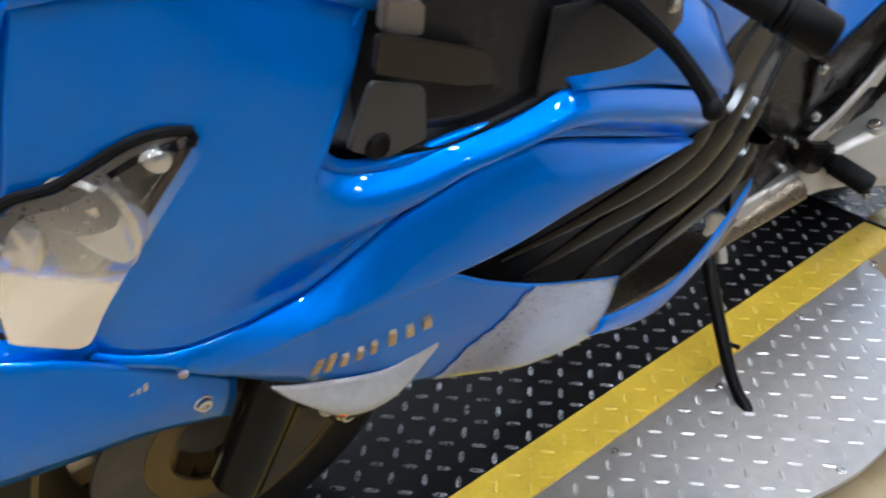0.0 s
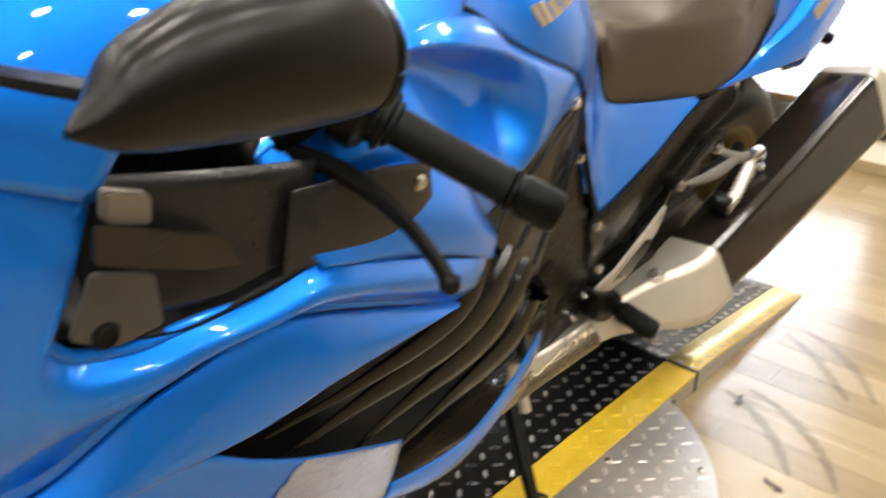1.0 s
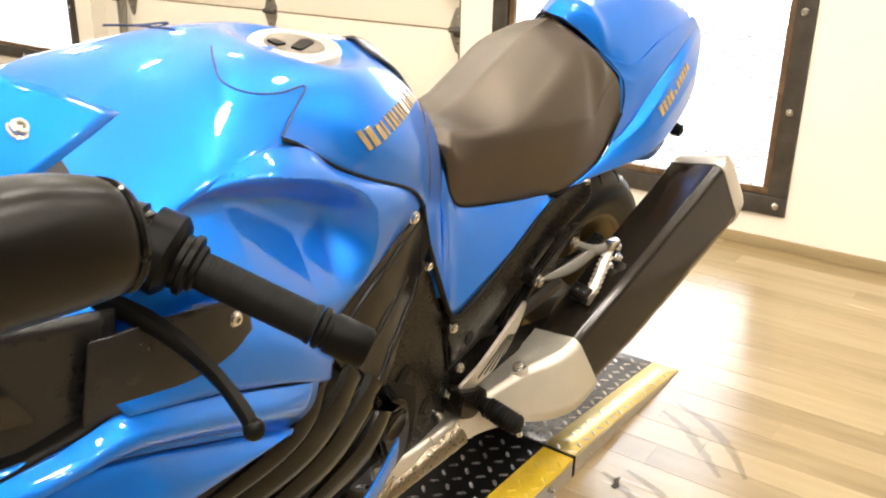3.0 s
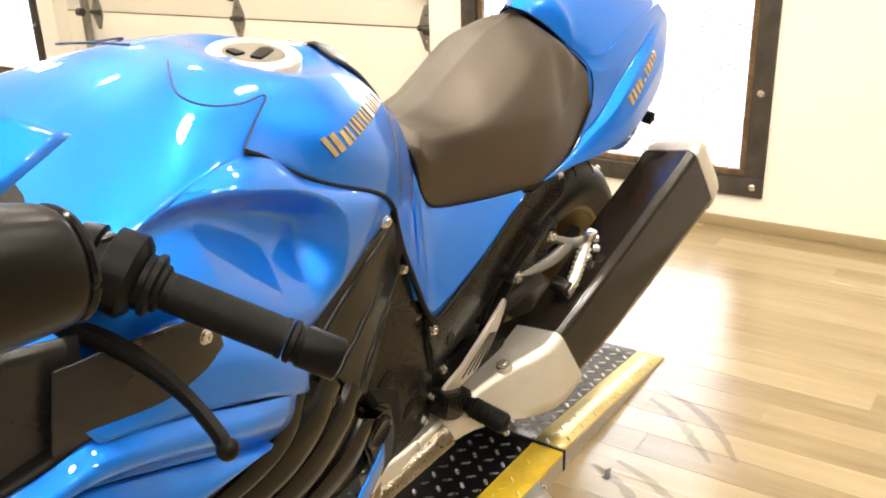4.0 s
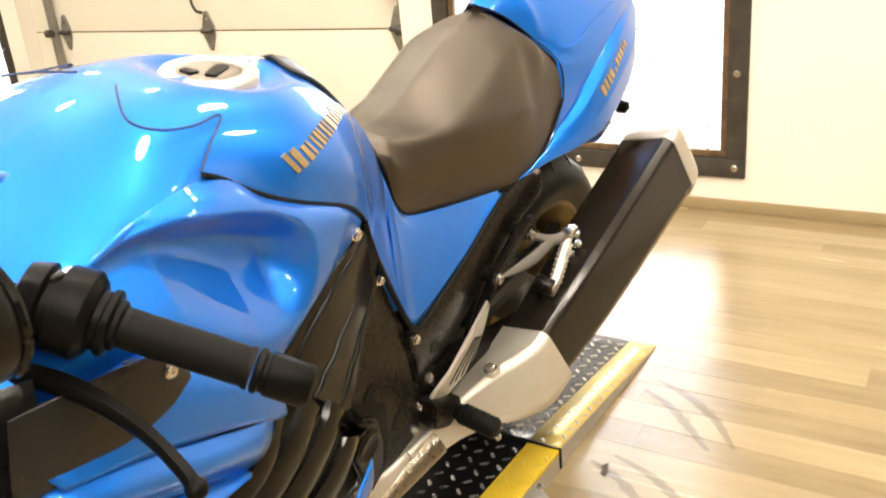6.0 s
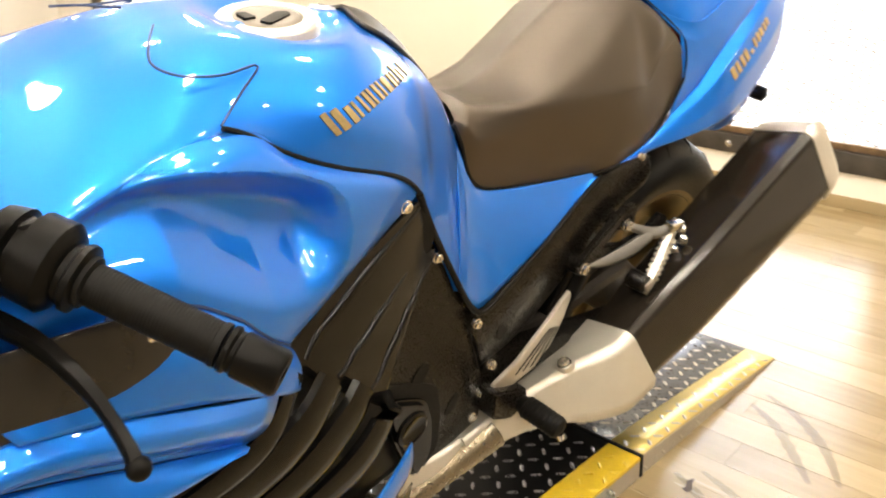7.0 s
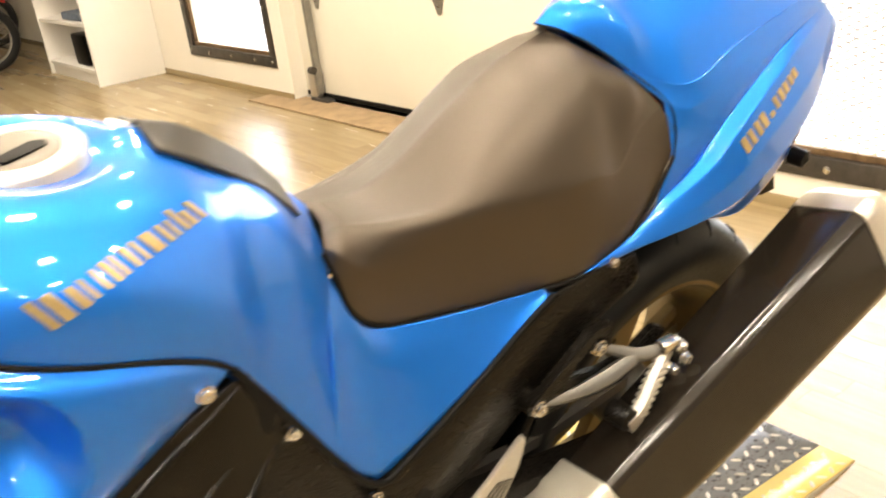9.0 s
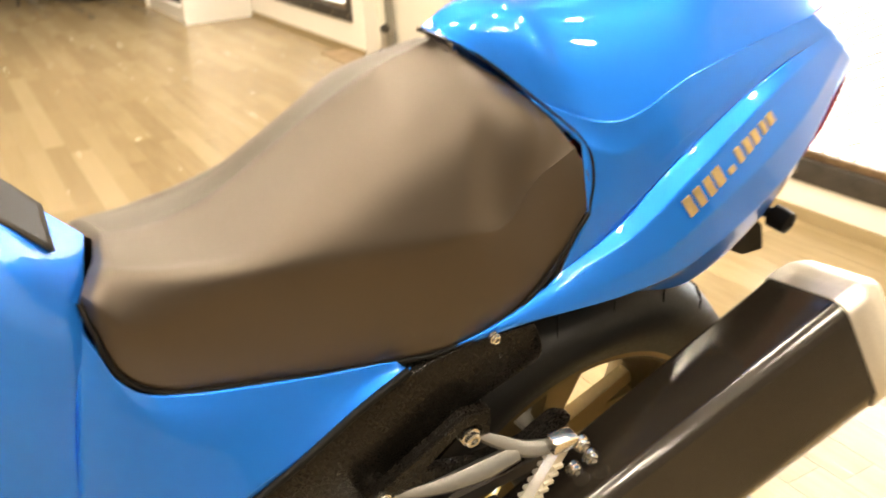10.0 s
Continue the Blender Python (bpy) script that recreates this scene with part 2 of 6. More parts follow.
def grid_mesh(g, closed=False, bm=None):
    bm = bm or bmesh.new()
    r, c = g.shape[:2]
    v = [[bm.verts.new(g[i, j]) for j in range(c)] for i in range(r)]
    for i in range(r - 1):
        for j in range(c if closed else c - 1):
            k = (j + 1) % c
            bm.faces.new((v[i][j], v[i][k], v[i + 1][k], v[i + 1][j]))
    return bm, v


def surface(rows, nu=24, nv=24, even=True):
    """A smooth sheet through rows of points."""
    f = spline if even else spline_u
    a = np.array([f(r, nu) for r in rows])
    return np.stack([spline_u(a[:, j], nv) if len(rows) > 2 else spline(a[:, j], nv) for j in range(nu)], 1)


def facets(rows, nu, k):
    """A sheet that is smooth along its rows and firmly creased at each of them."""
    a = [spline(r, nu) for r in rows]
    out = []
    for p, q in zip(a, a[1:]):
        out += [p + (q - p) * t for t in (0.0, 0.06, *np.linspace(0.25, 0.75, k - 2), 0.94)]
    return np.array(out + [a[-1]])


def mirrored(g):
    h = g.copy()
    h[..., 1] *= -1
    return h


def both(g):
    """A sheet from the left edge to the middle, carried on to the right."""
    h = mirrored(g)[:, ::-1]
    return np.concatenate([g, h[:, 1:]], 1)


def thick(ob, t, offset=-1.0, rim=0.0):
    s = ob.modifiers.new("thickness", "SOLIDIFY")
    s.thickness, s.offset = t, offset
    if rim:
        b = ob.modifiers.new("edge", "BEVEL")
        b.width, b.segments, b.limit_method, b.angle_limit = rim, 2, "ANGLE", radians(50)
    return ob


def box(x0, x1, y0, y1, z0, z1, bev=0.0, bm=None, seg=2):
    bm = bm or bmesh.new()
    vs = [bm.verts.new((x, y, z)) for x in (x0, x1) for y in (y0, y1) for z in (z0, z1)]
    fs = [bm.faces.new([vs[i] for i in q]) for q in ((0, 1, 3, 2), (4, 6, 7, 5), (0, 4, 5, 1), (2, 3, 7, 6), (0, 2, 6, 4), (1, 5, 7, 3))]
    if bev:
        es = {e for f in fs for e in f.edges}
        bmesh.ops.bevel(bm, geom=list(es), offset=bev, segments=seg, affect="EDGES", profile=0.6)
    return bm


def frame_at(p, d, up=(0, 0, 1)):
    d = Vector(d).normalized()
    x = Vector(up).cross(d)
    if x.length < 1e-4:
        x = Vector((1, 0, 0)).cross(d)
    x.normalize()
    return Vector(p), d, x, d.cross(x)


def tube(path, radius, n=40, k=14, bm=None, caps=True, section=None, up=(0, 0, 1)):
    """A bar along a curve. radius: one number or several, spread along it; section: (side, up) outline scaled by the radius."""
    p = spline(path, n)
    rr = np.interp(np.linspace(0, 1, n), np.linspace(0, 1, len(radius)), radius) if hasattr(radius, "__len__") else np.full(n, radius)
    t = np.gradient(p, axis=0)
    sec = section or [(math.cos(a), math.sin(a)) for a in np.linspace(0, 2 * math.pi, k, endpoint=False)]
    g = np.zeros((n, len(sec), 3))
    for i in range(n):
        o, d, x, y = frame_at(p[i], t[i], up)
        for j, (a, b) in enumerate(sec):
            g[i, j] = o + float(rr[i]) * (float(a) * x + float(b) * y)
    bm, v = grid_mesh(g, True, bm)
    if caps:
        bm.faces.new(v[0][::-1])
        bm.faces.new(v[-1])
    return bm


def lathe(profile, p, axis, k=32, bm=None, up=(0, 0, 1), caps=True):
    """Turns (along, radius) pairs round an axis through p."""
    o, d, x, y = frame_at(p, axis, up)
    g = np.array([[o + float(a) * d + float(r) * (math.cos(w) * x + math.sin(w) * y) for w in np.linspace(0, 2 * math.pi, k, endpoint=False)] for a, r in profile])
    bm, v = grid_mesh(g, True, bm)
    if caps and profile[0][1] > 1e-6:
        bm.faces.new(v[0][::-1])
    if caps and profile[-1][1] > 1e-6:
        bm.faces.new(v[-1])
    return bm


def slab(outline, y0, y1, bev=0.002, bm=None, holes=()):
    """A plate with an outline in x and z, between two y."""
    bm = bm or bmesh.new()
    a = [bm.verts.new((x, y0, z)) for x, z in outline]
    b = [bm.verts.new((x, y1, z)) for x, z in outline]
    n = len(a)
    f = [bm.faces.new(a), bm.faces.new(b[::-1])] + [bm.faces.new((a[i], b[i], b[(i + 1) % n], a[(i + 1) % n])) for i in range(n)]
    bmesh.ops.recalc_face_normals(bm, faces=f)
    if bev:
        bmesh.ops.bevel(bm, geom=list(f[0].edges), offset=bev, segments=2, affect="EDGES")
    return bm


def rounded(outline, r=0.01, n=4):
    """Rounds the corners of an outline."""
    out, m = [], len(outline)
    for i in range(m):
        a, b, c = (np.array(outline[j % m], float) for j in (i - 1, i, i + 1))
        u, w = (a - b), (c - b)
        q = min(r, np.linalg.norm(u) * 0.45, np.linalg.norm(w) * 0.45)
        s, e = b + u / np.linalg.norm(u) * q, b + w / np.linalg.norm(w) * q
        for t in np.linspace(0, 1, n):
            out.append(tuple((1 - t) ** 2 * s + 2 * t * (1 - t) * b + t * t * e))
    return out


def bolt(p, axis, r, parent, mat=CHROME, name="bolt"):
    return part(name, lathe([(-0.004, r * 1.25), (0.001, r * 1.25), (0.0015, r), (r * 0.7, r), (r * 0.85, r * 0.85), (r * 0.85, r * 0.5), (r * 0.45, r * 0.45), (r * 0.45, 0)], p, axis, 14), mat, parent)


# ---------- the room ----------
def wall(name, axis, at, thickness, lo, hi, z0, z1, holes=(), mat=WALLM, label="plain cream painted wall"):
    """A wall across axis with openings (lo, hi, bottom, top)."""
    us = sorted({lo, hi, *[v for h in holes for v in h[:2]]})
    zs = sorted({z0, z1, *[v for h in holes for v in h[2:]]})
    bm = bmesh.new()
    for a, b in zip(us, us[1:]):
        for c, d in zip(zs, zs[1:]):
            if not any(h[0] <= a and b <= h[1] and h[2] <= c and d <= h[3] for h in holes):
                if axis == "x":
                    box(at, at + thickness, a, b, c, d, 0, bm)
                else:
                    box(a, b, at, at + thickness, c, d, 0, bm)
    bmesh.ops.remove_doubles(bm, verts=bm.verts, dist=1e-5)
    seen = {}
    for f in bm.faces:
        seen.setdefault(tuple(round(v, 4) for v in f.calc_center_median()), []).append(f)
    bmesh.ops.delete(bm, geom=[f for fs in seen.values() if len(fs) > 1 for f in fs], context="FACES")
    return tagged(part(name, bm, mat, smooth=0), label, "wall", kind="structure")


REAR = 1.81
X0, Y0, Y1 = -6.5, -4.5, 14.0
WIN = (0.057, 1.41, 0.08, 2.05)
WIN2 = (4.63, 6.07, 0.15, 2.05)
DOOR = (1.585, 4.46, FLOOR, 2.2)
DX = REAR + 0.10
wall("wall_rear", "x", REAR, 0.34, Y0, Y1, FLOOR, CEIL, [WIN, WIN2, DOOR])
wall("wall_front", "x", X0 - 0.2, 0.2, Y0, Y1, FLOOR, CEIL)
# side wall out of view, kept dark to hold down reflections and bounce light
wall("wall_side", "y", Y0 - 0.2, 0.2, X0 - 0.2, REAR + 0.34, FLOOR, CEIL, (), BACKW, "plain grey wall out of view, dark to dim reflections")
wall("wall_far", "y", Y1, 0.2, X0 - 0.2, REAR + 0.34, FLOOR, CEIL)
tagged(part("ceiling", box(X0 - 0.2, REAR + 0.34, Y0 - 0.2, Y1 + 0.2, CEIL, CEIL + 0.15), CEILM, smooth=0), "white painted ceiling with round lamps", "ceiling", kind="structure")
tagged(part("ground", box(-60, 60, -60, 60, FLOOR - 0.3, FLOOR - 0.09), SNOW, smooth=0), "pale bright yard outside the windows", "ground", kind="structure")
tagged(part("backdrop", box(REAR + 9.0, REAR + 9.1, -40, 50, FLOOR - 0.05, 25), glow("overcast_sky", (0.93, 0.97, 1.0), 3.2), smooth=0), "white overcast sky outside the windows", "sky", kind="structure")

bm = bmesh.new()
for y in ((Y0, DOOR[0] - 0.0), (DOOR[1], Y1)):
    box(REAR - 0.012, REAR - 0.001, y[0] + 0.002, y[1] - 0.002, FLOOR, FLOOR + 0.045, 0.003, bm)
tagged(part("baseboard", bm, WOODS), "low wooden skirting along the rear wall", "baseboard", kind="structure")

for i, (x, y) in enumerate(LAMPS):
    lamp = thing("ceiling_lamp", "round recessed ceiling lamp with a white rim, out of view", "ceiling lamp", pose(x, y, CEIL), "lamps in the ceiling")
    part("rim", lathe([(-0.012, 0.095), (-0.012, 0.11), (-0.004, 0.118), (0.0, 0.118)], (0, 0, 0), (0, 0, 1), 32), CABINET, lamp)
    part("diffuser", lathe([(-0.008, 0.094), (-0.008, 0.0)], (0, 0, 0), (0, 0, 1), 32), GLOWM, lamp, "lit warm white diffuser")
    light = new("lamp_light", bpy.data.lights.new("lamp_light", "AREA"))
    light.data.shape, light.data.size, light.data.energy, light.data.color = "DISK", 0.18, LAMP_WATTS, LAMP_COLOUR
    light.location = (x, y, CEIL - 0.014)


def window(name, label, y0, y1, z0, z1, box_at=None):
    w = thing(name, label, "window", kind="structure")
    fx = REAR - 0.012
    for a, b, c, d in ((y0, y1, z0, z0 + 0.075), (y0, y1, z1 - 0.075, z1), (y0, y0 + 0.075, z0 + 0.0755, z1 - 0.0755), (y1 - 0.075, y1, z0 + 0.0755, z1 - 0.0755)):
        part("window_frame", box(fx, fx + 0.05, a + 0.001, b - 0.001, c, d, 0.004), STEEL, w, "dark worn steel angle frame")
    for a, b, c, d in ((y0 + 0.076, y1 - 0.076, z0 + 0.076, z0 + 0.1), (y0 + 0.076, y0 + 0.1, z0 + 0.101, z1 - 0.08), (y1 - 0.1, y1 - 0.076, z0 + 0.101, z1 - 0.08)):
        part("inner_strip", box(fx + 0.02, fx + 0.045, a, b, c, d, 0.002), RUST, w, "rusty inner retaining strip")
    for z in np.arange(z0 + 0.04, z1, 0.36):
        for y in (y0 + 0.04, y1 - 0.04):
            bolt((fx, y, z), (-1, 0, 0), 0.011, w)
    for y in np.arange(y0 + 0.3, y1 - 0.2, 0.38):
        bolt((fx, y, z0 + 0.035), (-1, 0, 0), 0.011, w)
    # diamond grille
    bm = bmesh.new()
    dy, dz, r = 0.056, 0.027, 0.0024
    rows = int((z1 - z0 - 0.12) / dz)
    cols = int((y1 - y0 - 0.14) / dy)
    verts, faces = [], []
    for k in range(rows):
        for s in (0, 1):
            pts = [(y0 + 0.07 + dy * j / 2, z0 + 0.06 + dz * (k + (0.5 if s else -0.5) * (j % 2))) for j in range(2 * cols + 1)]
            for (ya, za), (yb, zb) in zip(pts, pts[1:]):
                n = len(verts)
                for y, z in ((ya, za), (yb, zb)):
                    verts += [(fx + 0.052 - r, y, z - r), (fx + 0.052 - r, y, z + r), (fx + 0.052 + r, y, z)]
                faces += [(n, n + 1, n + 4, n + 3), (n + 1, n + 2, n + 5, n + 4), (n + 2, n, n + 3, n + 5)]
    me = bpy.data.meshes.new("grille")
    me.from_pydata(verts, [], faces)
    me.materials.append(WIRE)
    g = new("grille", me)
    g.parent = w
    tagged(g, "expanded metal security grille", kind="stuff")
    pane = part("pane", box(fx + 0.2, fx + 0.206, y0, y1, z0, z1), LENS, w, "clear glass pane", 0)
    pane.visible_shadow = False
    part("window_sill", box(fx + 0.055, fx + 0.345, y0 + 0.001, y1 - 0.001, z0 - 0.001, z0 + 0.004), WALLM, w, "painted sill", 0)
    if box_at:
        b = part("lock_box", box(fx - 0.05, fx - 0.002, box_at - 0.07, box_at + 0.07, 0.78, 1.0, 0.006), STEEL, w, "dark metal lock box")
        part("bar", tube([(fx - 0.06, box_at - 0.05, 0.9), (fx - 0.06, box_at + 0.05, 0.9)], 0.018, 4, 10), CHROME, b)
    return w


window("window_1", "tall window in a bolted dark steel frame with expanded metal grille", *WIN)
window("window_2", "tall window with dark steel frame and grille beside the garage door", *WIN2, box_at=4.86)

# garage door
gd = thing("garage_door", "closed cream sectional garage door with steel hinges", "garage door", pose(DX, 0, 0), kind="structure")
for za, zb in ((FLOOR + 0.05, 0.64), (0.64, 1.16), (1.16, 1.69), (1.69, 2.24)):
    part("panel", box(0, 0.045, DOOR[0] - 0.02, DOOR[1] + 0.02, za + 0.0025, zb - 0.0025, 0.006), DOORM, gd, "cream steel door section")
part("bottom_seal", box(-0.004, 0.04, DOOR[0], DOOR[1], FLOOR + 0.022, FLOOR + 0.0498, 0.004), RUBBER, gd, "black rubber floor seal")
part("threshold", box(-0.03, 0.05, DOOR[0], DOOR[1], FLOOR - 0.001, FLOOR + 0.012, 0.004), SATIN, gd, "bright metal threshold strip")
for z in (0.64, 1.16, 1.69):
    part("section_joint", box(-0.0005, 0.02, DOOR[0], DOOR[1], z - 0.003, z + 0.003), JOINT, gd, "shaded joint between sections", 0)
leaf = rounded([(-0.012, -0.105), (0.012, -0.105), (0.046, -0.022), (0.046, 0.022), (0.012, 0.105), (-0.012, 0.105), (-0.046, 0.022), (-0.046, -0.022)], 0.008)
for y in (1.665, 2.915, 4.15):
    for z in (0.64, 1.16, 1.69):
        h = part("hinge", slab(leaf, -0.006, 0.0, 0.001), HINGE, gd, "galvanised steel hinge")
        h.data.transform(Matrix.Translation((-0.001, y, z)) @ Matrix.Rotation(radians(-90), 4, "Z"))
        part("hinge_knuckle", tube([(-0.016, y - 0.042, z), (-0.016, y + 0.042, z)], 0.013, 4, 12), STEEL, h)
        for q in (-0.06, 0.06):
            bolt((-0.007, y, z + q), (-1, 0, 0), 0.006, h)
part("pull_handle", tube([(-0.004, 2.945, 0.735), (-0.040, 2.950, 0.75), (-0.050, 2.962, 0.80), (-0.045, 2.960, 0.86), (-0.030, 2.945, 0.89), (-0.004, 2.94, 0.90)], 0.008, 34, 10), STEEL, gd, "bent steel pull handle")
part("handle_foot", lathe([(0, .018), (.004, .018), (.006, .01), (.006, 0)], (-.001, 2.94, .90), (-1, 0, 0), 14), STEEL, gd)
part("lock", box(-0.05, -0.001, 1.655, 1.735, 0.80, 0.90, 0.006), SATIN, gd, "steel slide lock")
part("lock_bolt", tube([(-0.022, 1.72, 0.86), (-0.022, 1.83, 0.88)], 0.011, 4, 10), SATIN, gd)
part("lock_knob", lathe([(-.012, .014), (.012, .014), (.014, .008), (.014, 0)], (-.022, 1.835, .881), (0, 1, .1), 14), STEEL, gd)
part("foot_latch", box(-0.02, -0.001, 2.86, 2.95, FLOOR + 0.03, FLOOR + 0.075, 0.003), STEEL, gd, "small steel foot latch")
for y, out in ((DOOR[0] + 0.012, -1), (4.215, 1)):
    tr = thing("door_track", "galvanised steel garage door track with brackets", "door track", pose(DX - 0.055, y, 0), "door tracks", "structure")
    part("rail", box(0, 0.045, 0, 0.032, FLOOR + 0.05, 2.2, 0.006), HINGE, tr)
    if out > 0:
        part("bracket", box(0.005, 0.05, 0.034, 0.12, FLOOR + 0.002, FLOOR + 0.20, 0.005), SATIN, tr, "steel floor bracket")
        part("foot", box(-0.01, 0.05, -0.11, 0.10, FLOOR + 0.001, FLOOR + 0.03, 0.005), STEEL, tr, "steel foot plate")
    for z in (0.16, 0.64, 1.16, 1.69):
        part("roller", lathe([(-0.02, 0.0), (-0.02, 0.024), (0.02, 0.024), (0.02, 0)], (-0.012, 0.016, z), (0, 1, 0), 16), STEEL, tr)

# doormat before the garage door
mat_ob = tagged(part("door_mat", box(1.63, 1.99, 2.34, 4.80, FLOOR + 0.0025, FLOOR + 0.012, 0.004), MAT), "thin brown mat before the garage door", "mat")

# white shelf unit at the far side
cab = thing("shelf_unit", "white open shelf unit standing by the window", "shelf", pose(1.23, 6.72, FLOOR))
part("side_panel", box(0, 0.575, 0, 0.03, 0, 2.1, 0.002), CABINET, cab)
part("side_panel", box(0, 0.575, 1.4, 1.43, 0, 2.1, 0.002), CABINET, cab)
part("back_panel", box(0.54, 0.575, 0.031, 1.399, 0, 2.1, 0.002), CABINET, cab)
for z in (0.10, 0.48, 0.86, 1.3, 1.7, 2.06):
    part("shelf", box(0.01, 0.539, 0.031, 1.399, z, z + 0.03, 0.002), CABINET, cab)
part("plinth", box(0.03, 0.05, 0.031, 1.399, 0, 0.1, 0.001), CABINET, cab)
tagged(part("bag", box(1.28, 1.5, 7.05, 7.4, FLOOR + 0.131, FLOOR + 0.40, 0.03), BLACK), "black bag standing on a white shelf", "bag")
tagged(part("folded_cloth", box(1.28, 1.55, 7.0, 7.5, FLOOR + 0.511, FLOOR + 0.58, 0.02), material("blue_grey_cloth", (0.12, 0.15, 0.2), 0.9, 0, 0, 0.3, 20, 0.5, 90)), "folded blue grey cloth on a shelf", "cloth")
tagged(part("white_box", box(1.27, 1.55, 7.0, 7.4, FLOOR + 0.891, FLOOR + 1.1, 0.008), CABINET), "white carton on a shelf", "box")


# ---------- turntable and wheel strip ----------
def lugs(inside, height, x0, x1, y0, y1, pitch=0.036, slope=None):
    """Raised tread bars, alternately turned, on the points that lie inside."""
    verts, faces = [], []
    L, W, H = 0.0125, 0.0042, 0.0022
    for i in range(int((x1 - x0) / pitch) + 1):
        for j in range(int((y1 - y0) / pitch) + 1):
            x, y = x0 + i * pitch, y0 + j * pitch
            if not inside(x, y):
                continue
            a = radians(45 if (i + j) % 2 else -45)
            c, s = math.cos(a), math.sin(a)
            n = len(verts)
            for u, v, h in ((-L, 0, 0), (-L * 0.55, -W, 0), (L * 0.55, -W, 0), (L, 0, 0), (L * 0.55, W, 0), (-L * 0.55, W, 0), (-L * 0.5, 0, H), (L * 0.5, 0, H)):
                px, py = x + c * u - s * v, y + s * u + c * v
                verts.append((px, py, height(px, py) + h - 0.0001))
            faces += [tuple(n + k for k in f) for f in ((0, 1, 6), (1, 2, 7, 6), (2, 3, 7), (3, 4, 7), (4, 5, 6, 7), (5, 0, 6))]
    return verts, faces


def lug_part(data, mat, parent, label=""):
    me = bpy.data.meshes.new("tread")
    me.from_pydata(data[0], [], data[1])
    me.materials.append(mat)
    ob = new("tread", me)
    ob.parent = parent
    return tagged(ob, label, kind="stuff")


CX, CY, CR = -0.602, 0.245, 0.541
SW = 0.53
table = thing("turntable", "round bare tread plate turntable with bolted rim", "turntable")
bm = bmesh.new()
outline = []
a0 = math.asin((CY + 0.0145) / CR)
pts = [(CX + CR * math.cos(a), CY + CR * math.sin(a)) for a in np.linspace(-math.pi + a0, -a0, 60)]
top = [bm.verts.new((x, y, -0.003)) for x, y in pts]
low = [bm.verts.new((x, y, -0.012)) for x, y in pts]
bm.faces.new(top), bm.faces.new(low[::-1])
for i in range(len(pts)):
    j = (i + 1) % len(pts)
    bm.faces.new((top[i], low[i], low[j], top[j]))
part("plate", bm, PLATE, table, "silver diamond tread plate", 30)
lug_part(lugs(lambda x, y: y < -0.026 and math.hypot(x - CX, y - CY) < CR - 0.014, lambda x, y: -0.003, CX - CR, CX + CR, CY - CR, -0.01), LUG, table, "raised tread bars")
bm = bmesh.new()
pts2 = [(CX + CR * math.cos(a), CY + CR * math.sin(a)) for a in np.linspace(math.pi - math.asin((SW + 0.001 - CY) / CR), math.asin((SW + 0.001 - CY) / CR), 50)]
top = [bm.verts.new((x, y, -0.003)) for x, y in pts2]
low = [bm.verts.new((x, y, -0.012)) for x, y in pts2]
bm.faces.new(top[::-1]), bm.faces.new(low)
for i in range(len(pts2)):
    j = (i + 1) % len(pts2)
    bm.faces.new((top[j], low[j], low[i], top[i]))
part("plate", bm, PLATE, table, "silver diamond tread plate", 30)
part("hub", lathe([(FLOOR, 0.40), (-0.0125, 0.40)], (CX, CY, 0), (0, 0, 1), 48), STEEL, table, "dark steel bearing drum")
for x, y in ((-0.395, -0.031), (-0.672, -0.276), (-0.658, -0.048), (-0.135, -0.031), (-0.30, -0.175), (-0.90, -0.034)):
    bolt((x, y, -0.003), (0, 0, 1), 0.006, table)

strip = thing("wheel_strip", "raised steel wheel strip, black tread plate with yellow borders", "platform")
XS = -2.25
for name, mat, a, b in (("border", PYELLOW, -0.014, 0.063), ("deck", PBLACK, 0.0635, SW - 0.0805), ("border", PYELLOW, SW - 0.08, SW)):
    part(name, box(XS, -0.004, a, b, -0.008, 0.0), mat, strip, "yellow painted tread plate" if name == "border" else "black painted tread plate", 0)
    lug_part(lugs(lambda x, y: a + 0.008 < y < b - 0.008, lambda x, y: 0.0, XS + 0.01, -0.012, a + 0.012, b), mat if name == "border" else LUGDARK, strip)
for y in (-0.0135, SW - 0.0065):
    part("side_skirt", box(XS, -0.004, y, y + 0.006, FLOOR + 0.001, -0.0085), PLATE, strip, "bare steel side skirt", 0)

ramp = thing("ramp", "short tread plate loading ramp with a yellow border", "ramp")
RL = 0.628


def ramp_z(x, y=0):
    return 0.0 + (FLOOR + 0.004) * (max(0.0, x) / RL) ** 1.15


for name, mat, a, b in (("border", PYELLOW, -0.010, 0.066), ("deck", PBLACK, 0.0665, SW - 0.0855), ("border", PYELLOW, SW - 0.085, SW)):
    g = np.array([[(x, y, ramp_z(x)) for y in (a, b)] for x in np.linspace(0.006, RL, 12)])
    ob = part(name, grid_mesh(g)[0], RAMPY if name == "border" else PLATE2, ramp, "worn yellow tread plate" if name == "border" else "scuffed dark tread plate", 30)
    thick(ob, 0.004, -1 if ob.data.polygons[0].normal.z > 0 else 1)
    lug_part(lugs(lambda x, y: a + 0.008 < y < b - 0.008 and 0.016 < x < RL - 0.014, ramp_z, 0.02, RL, a + 0.012, b), LUG, ramp)
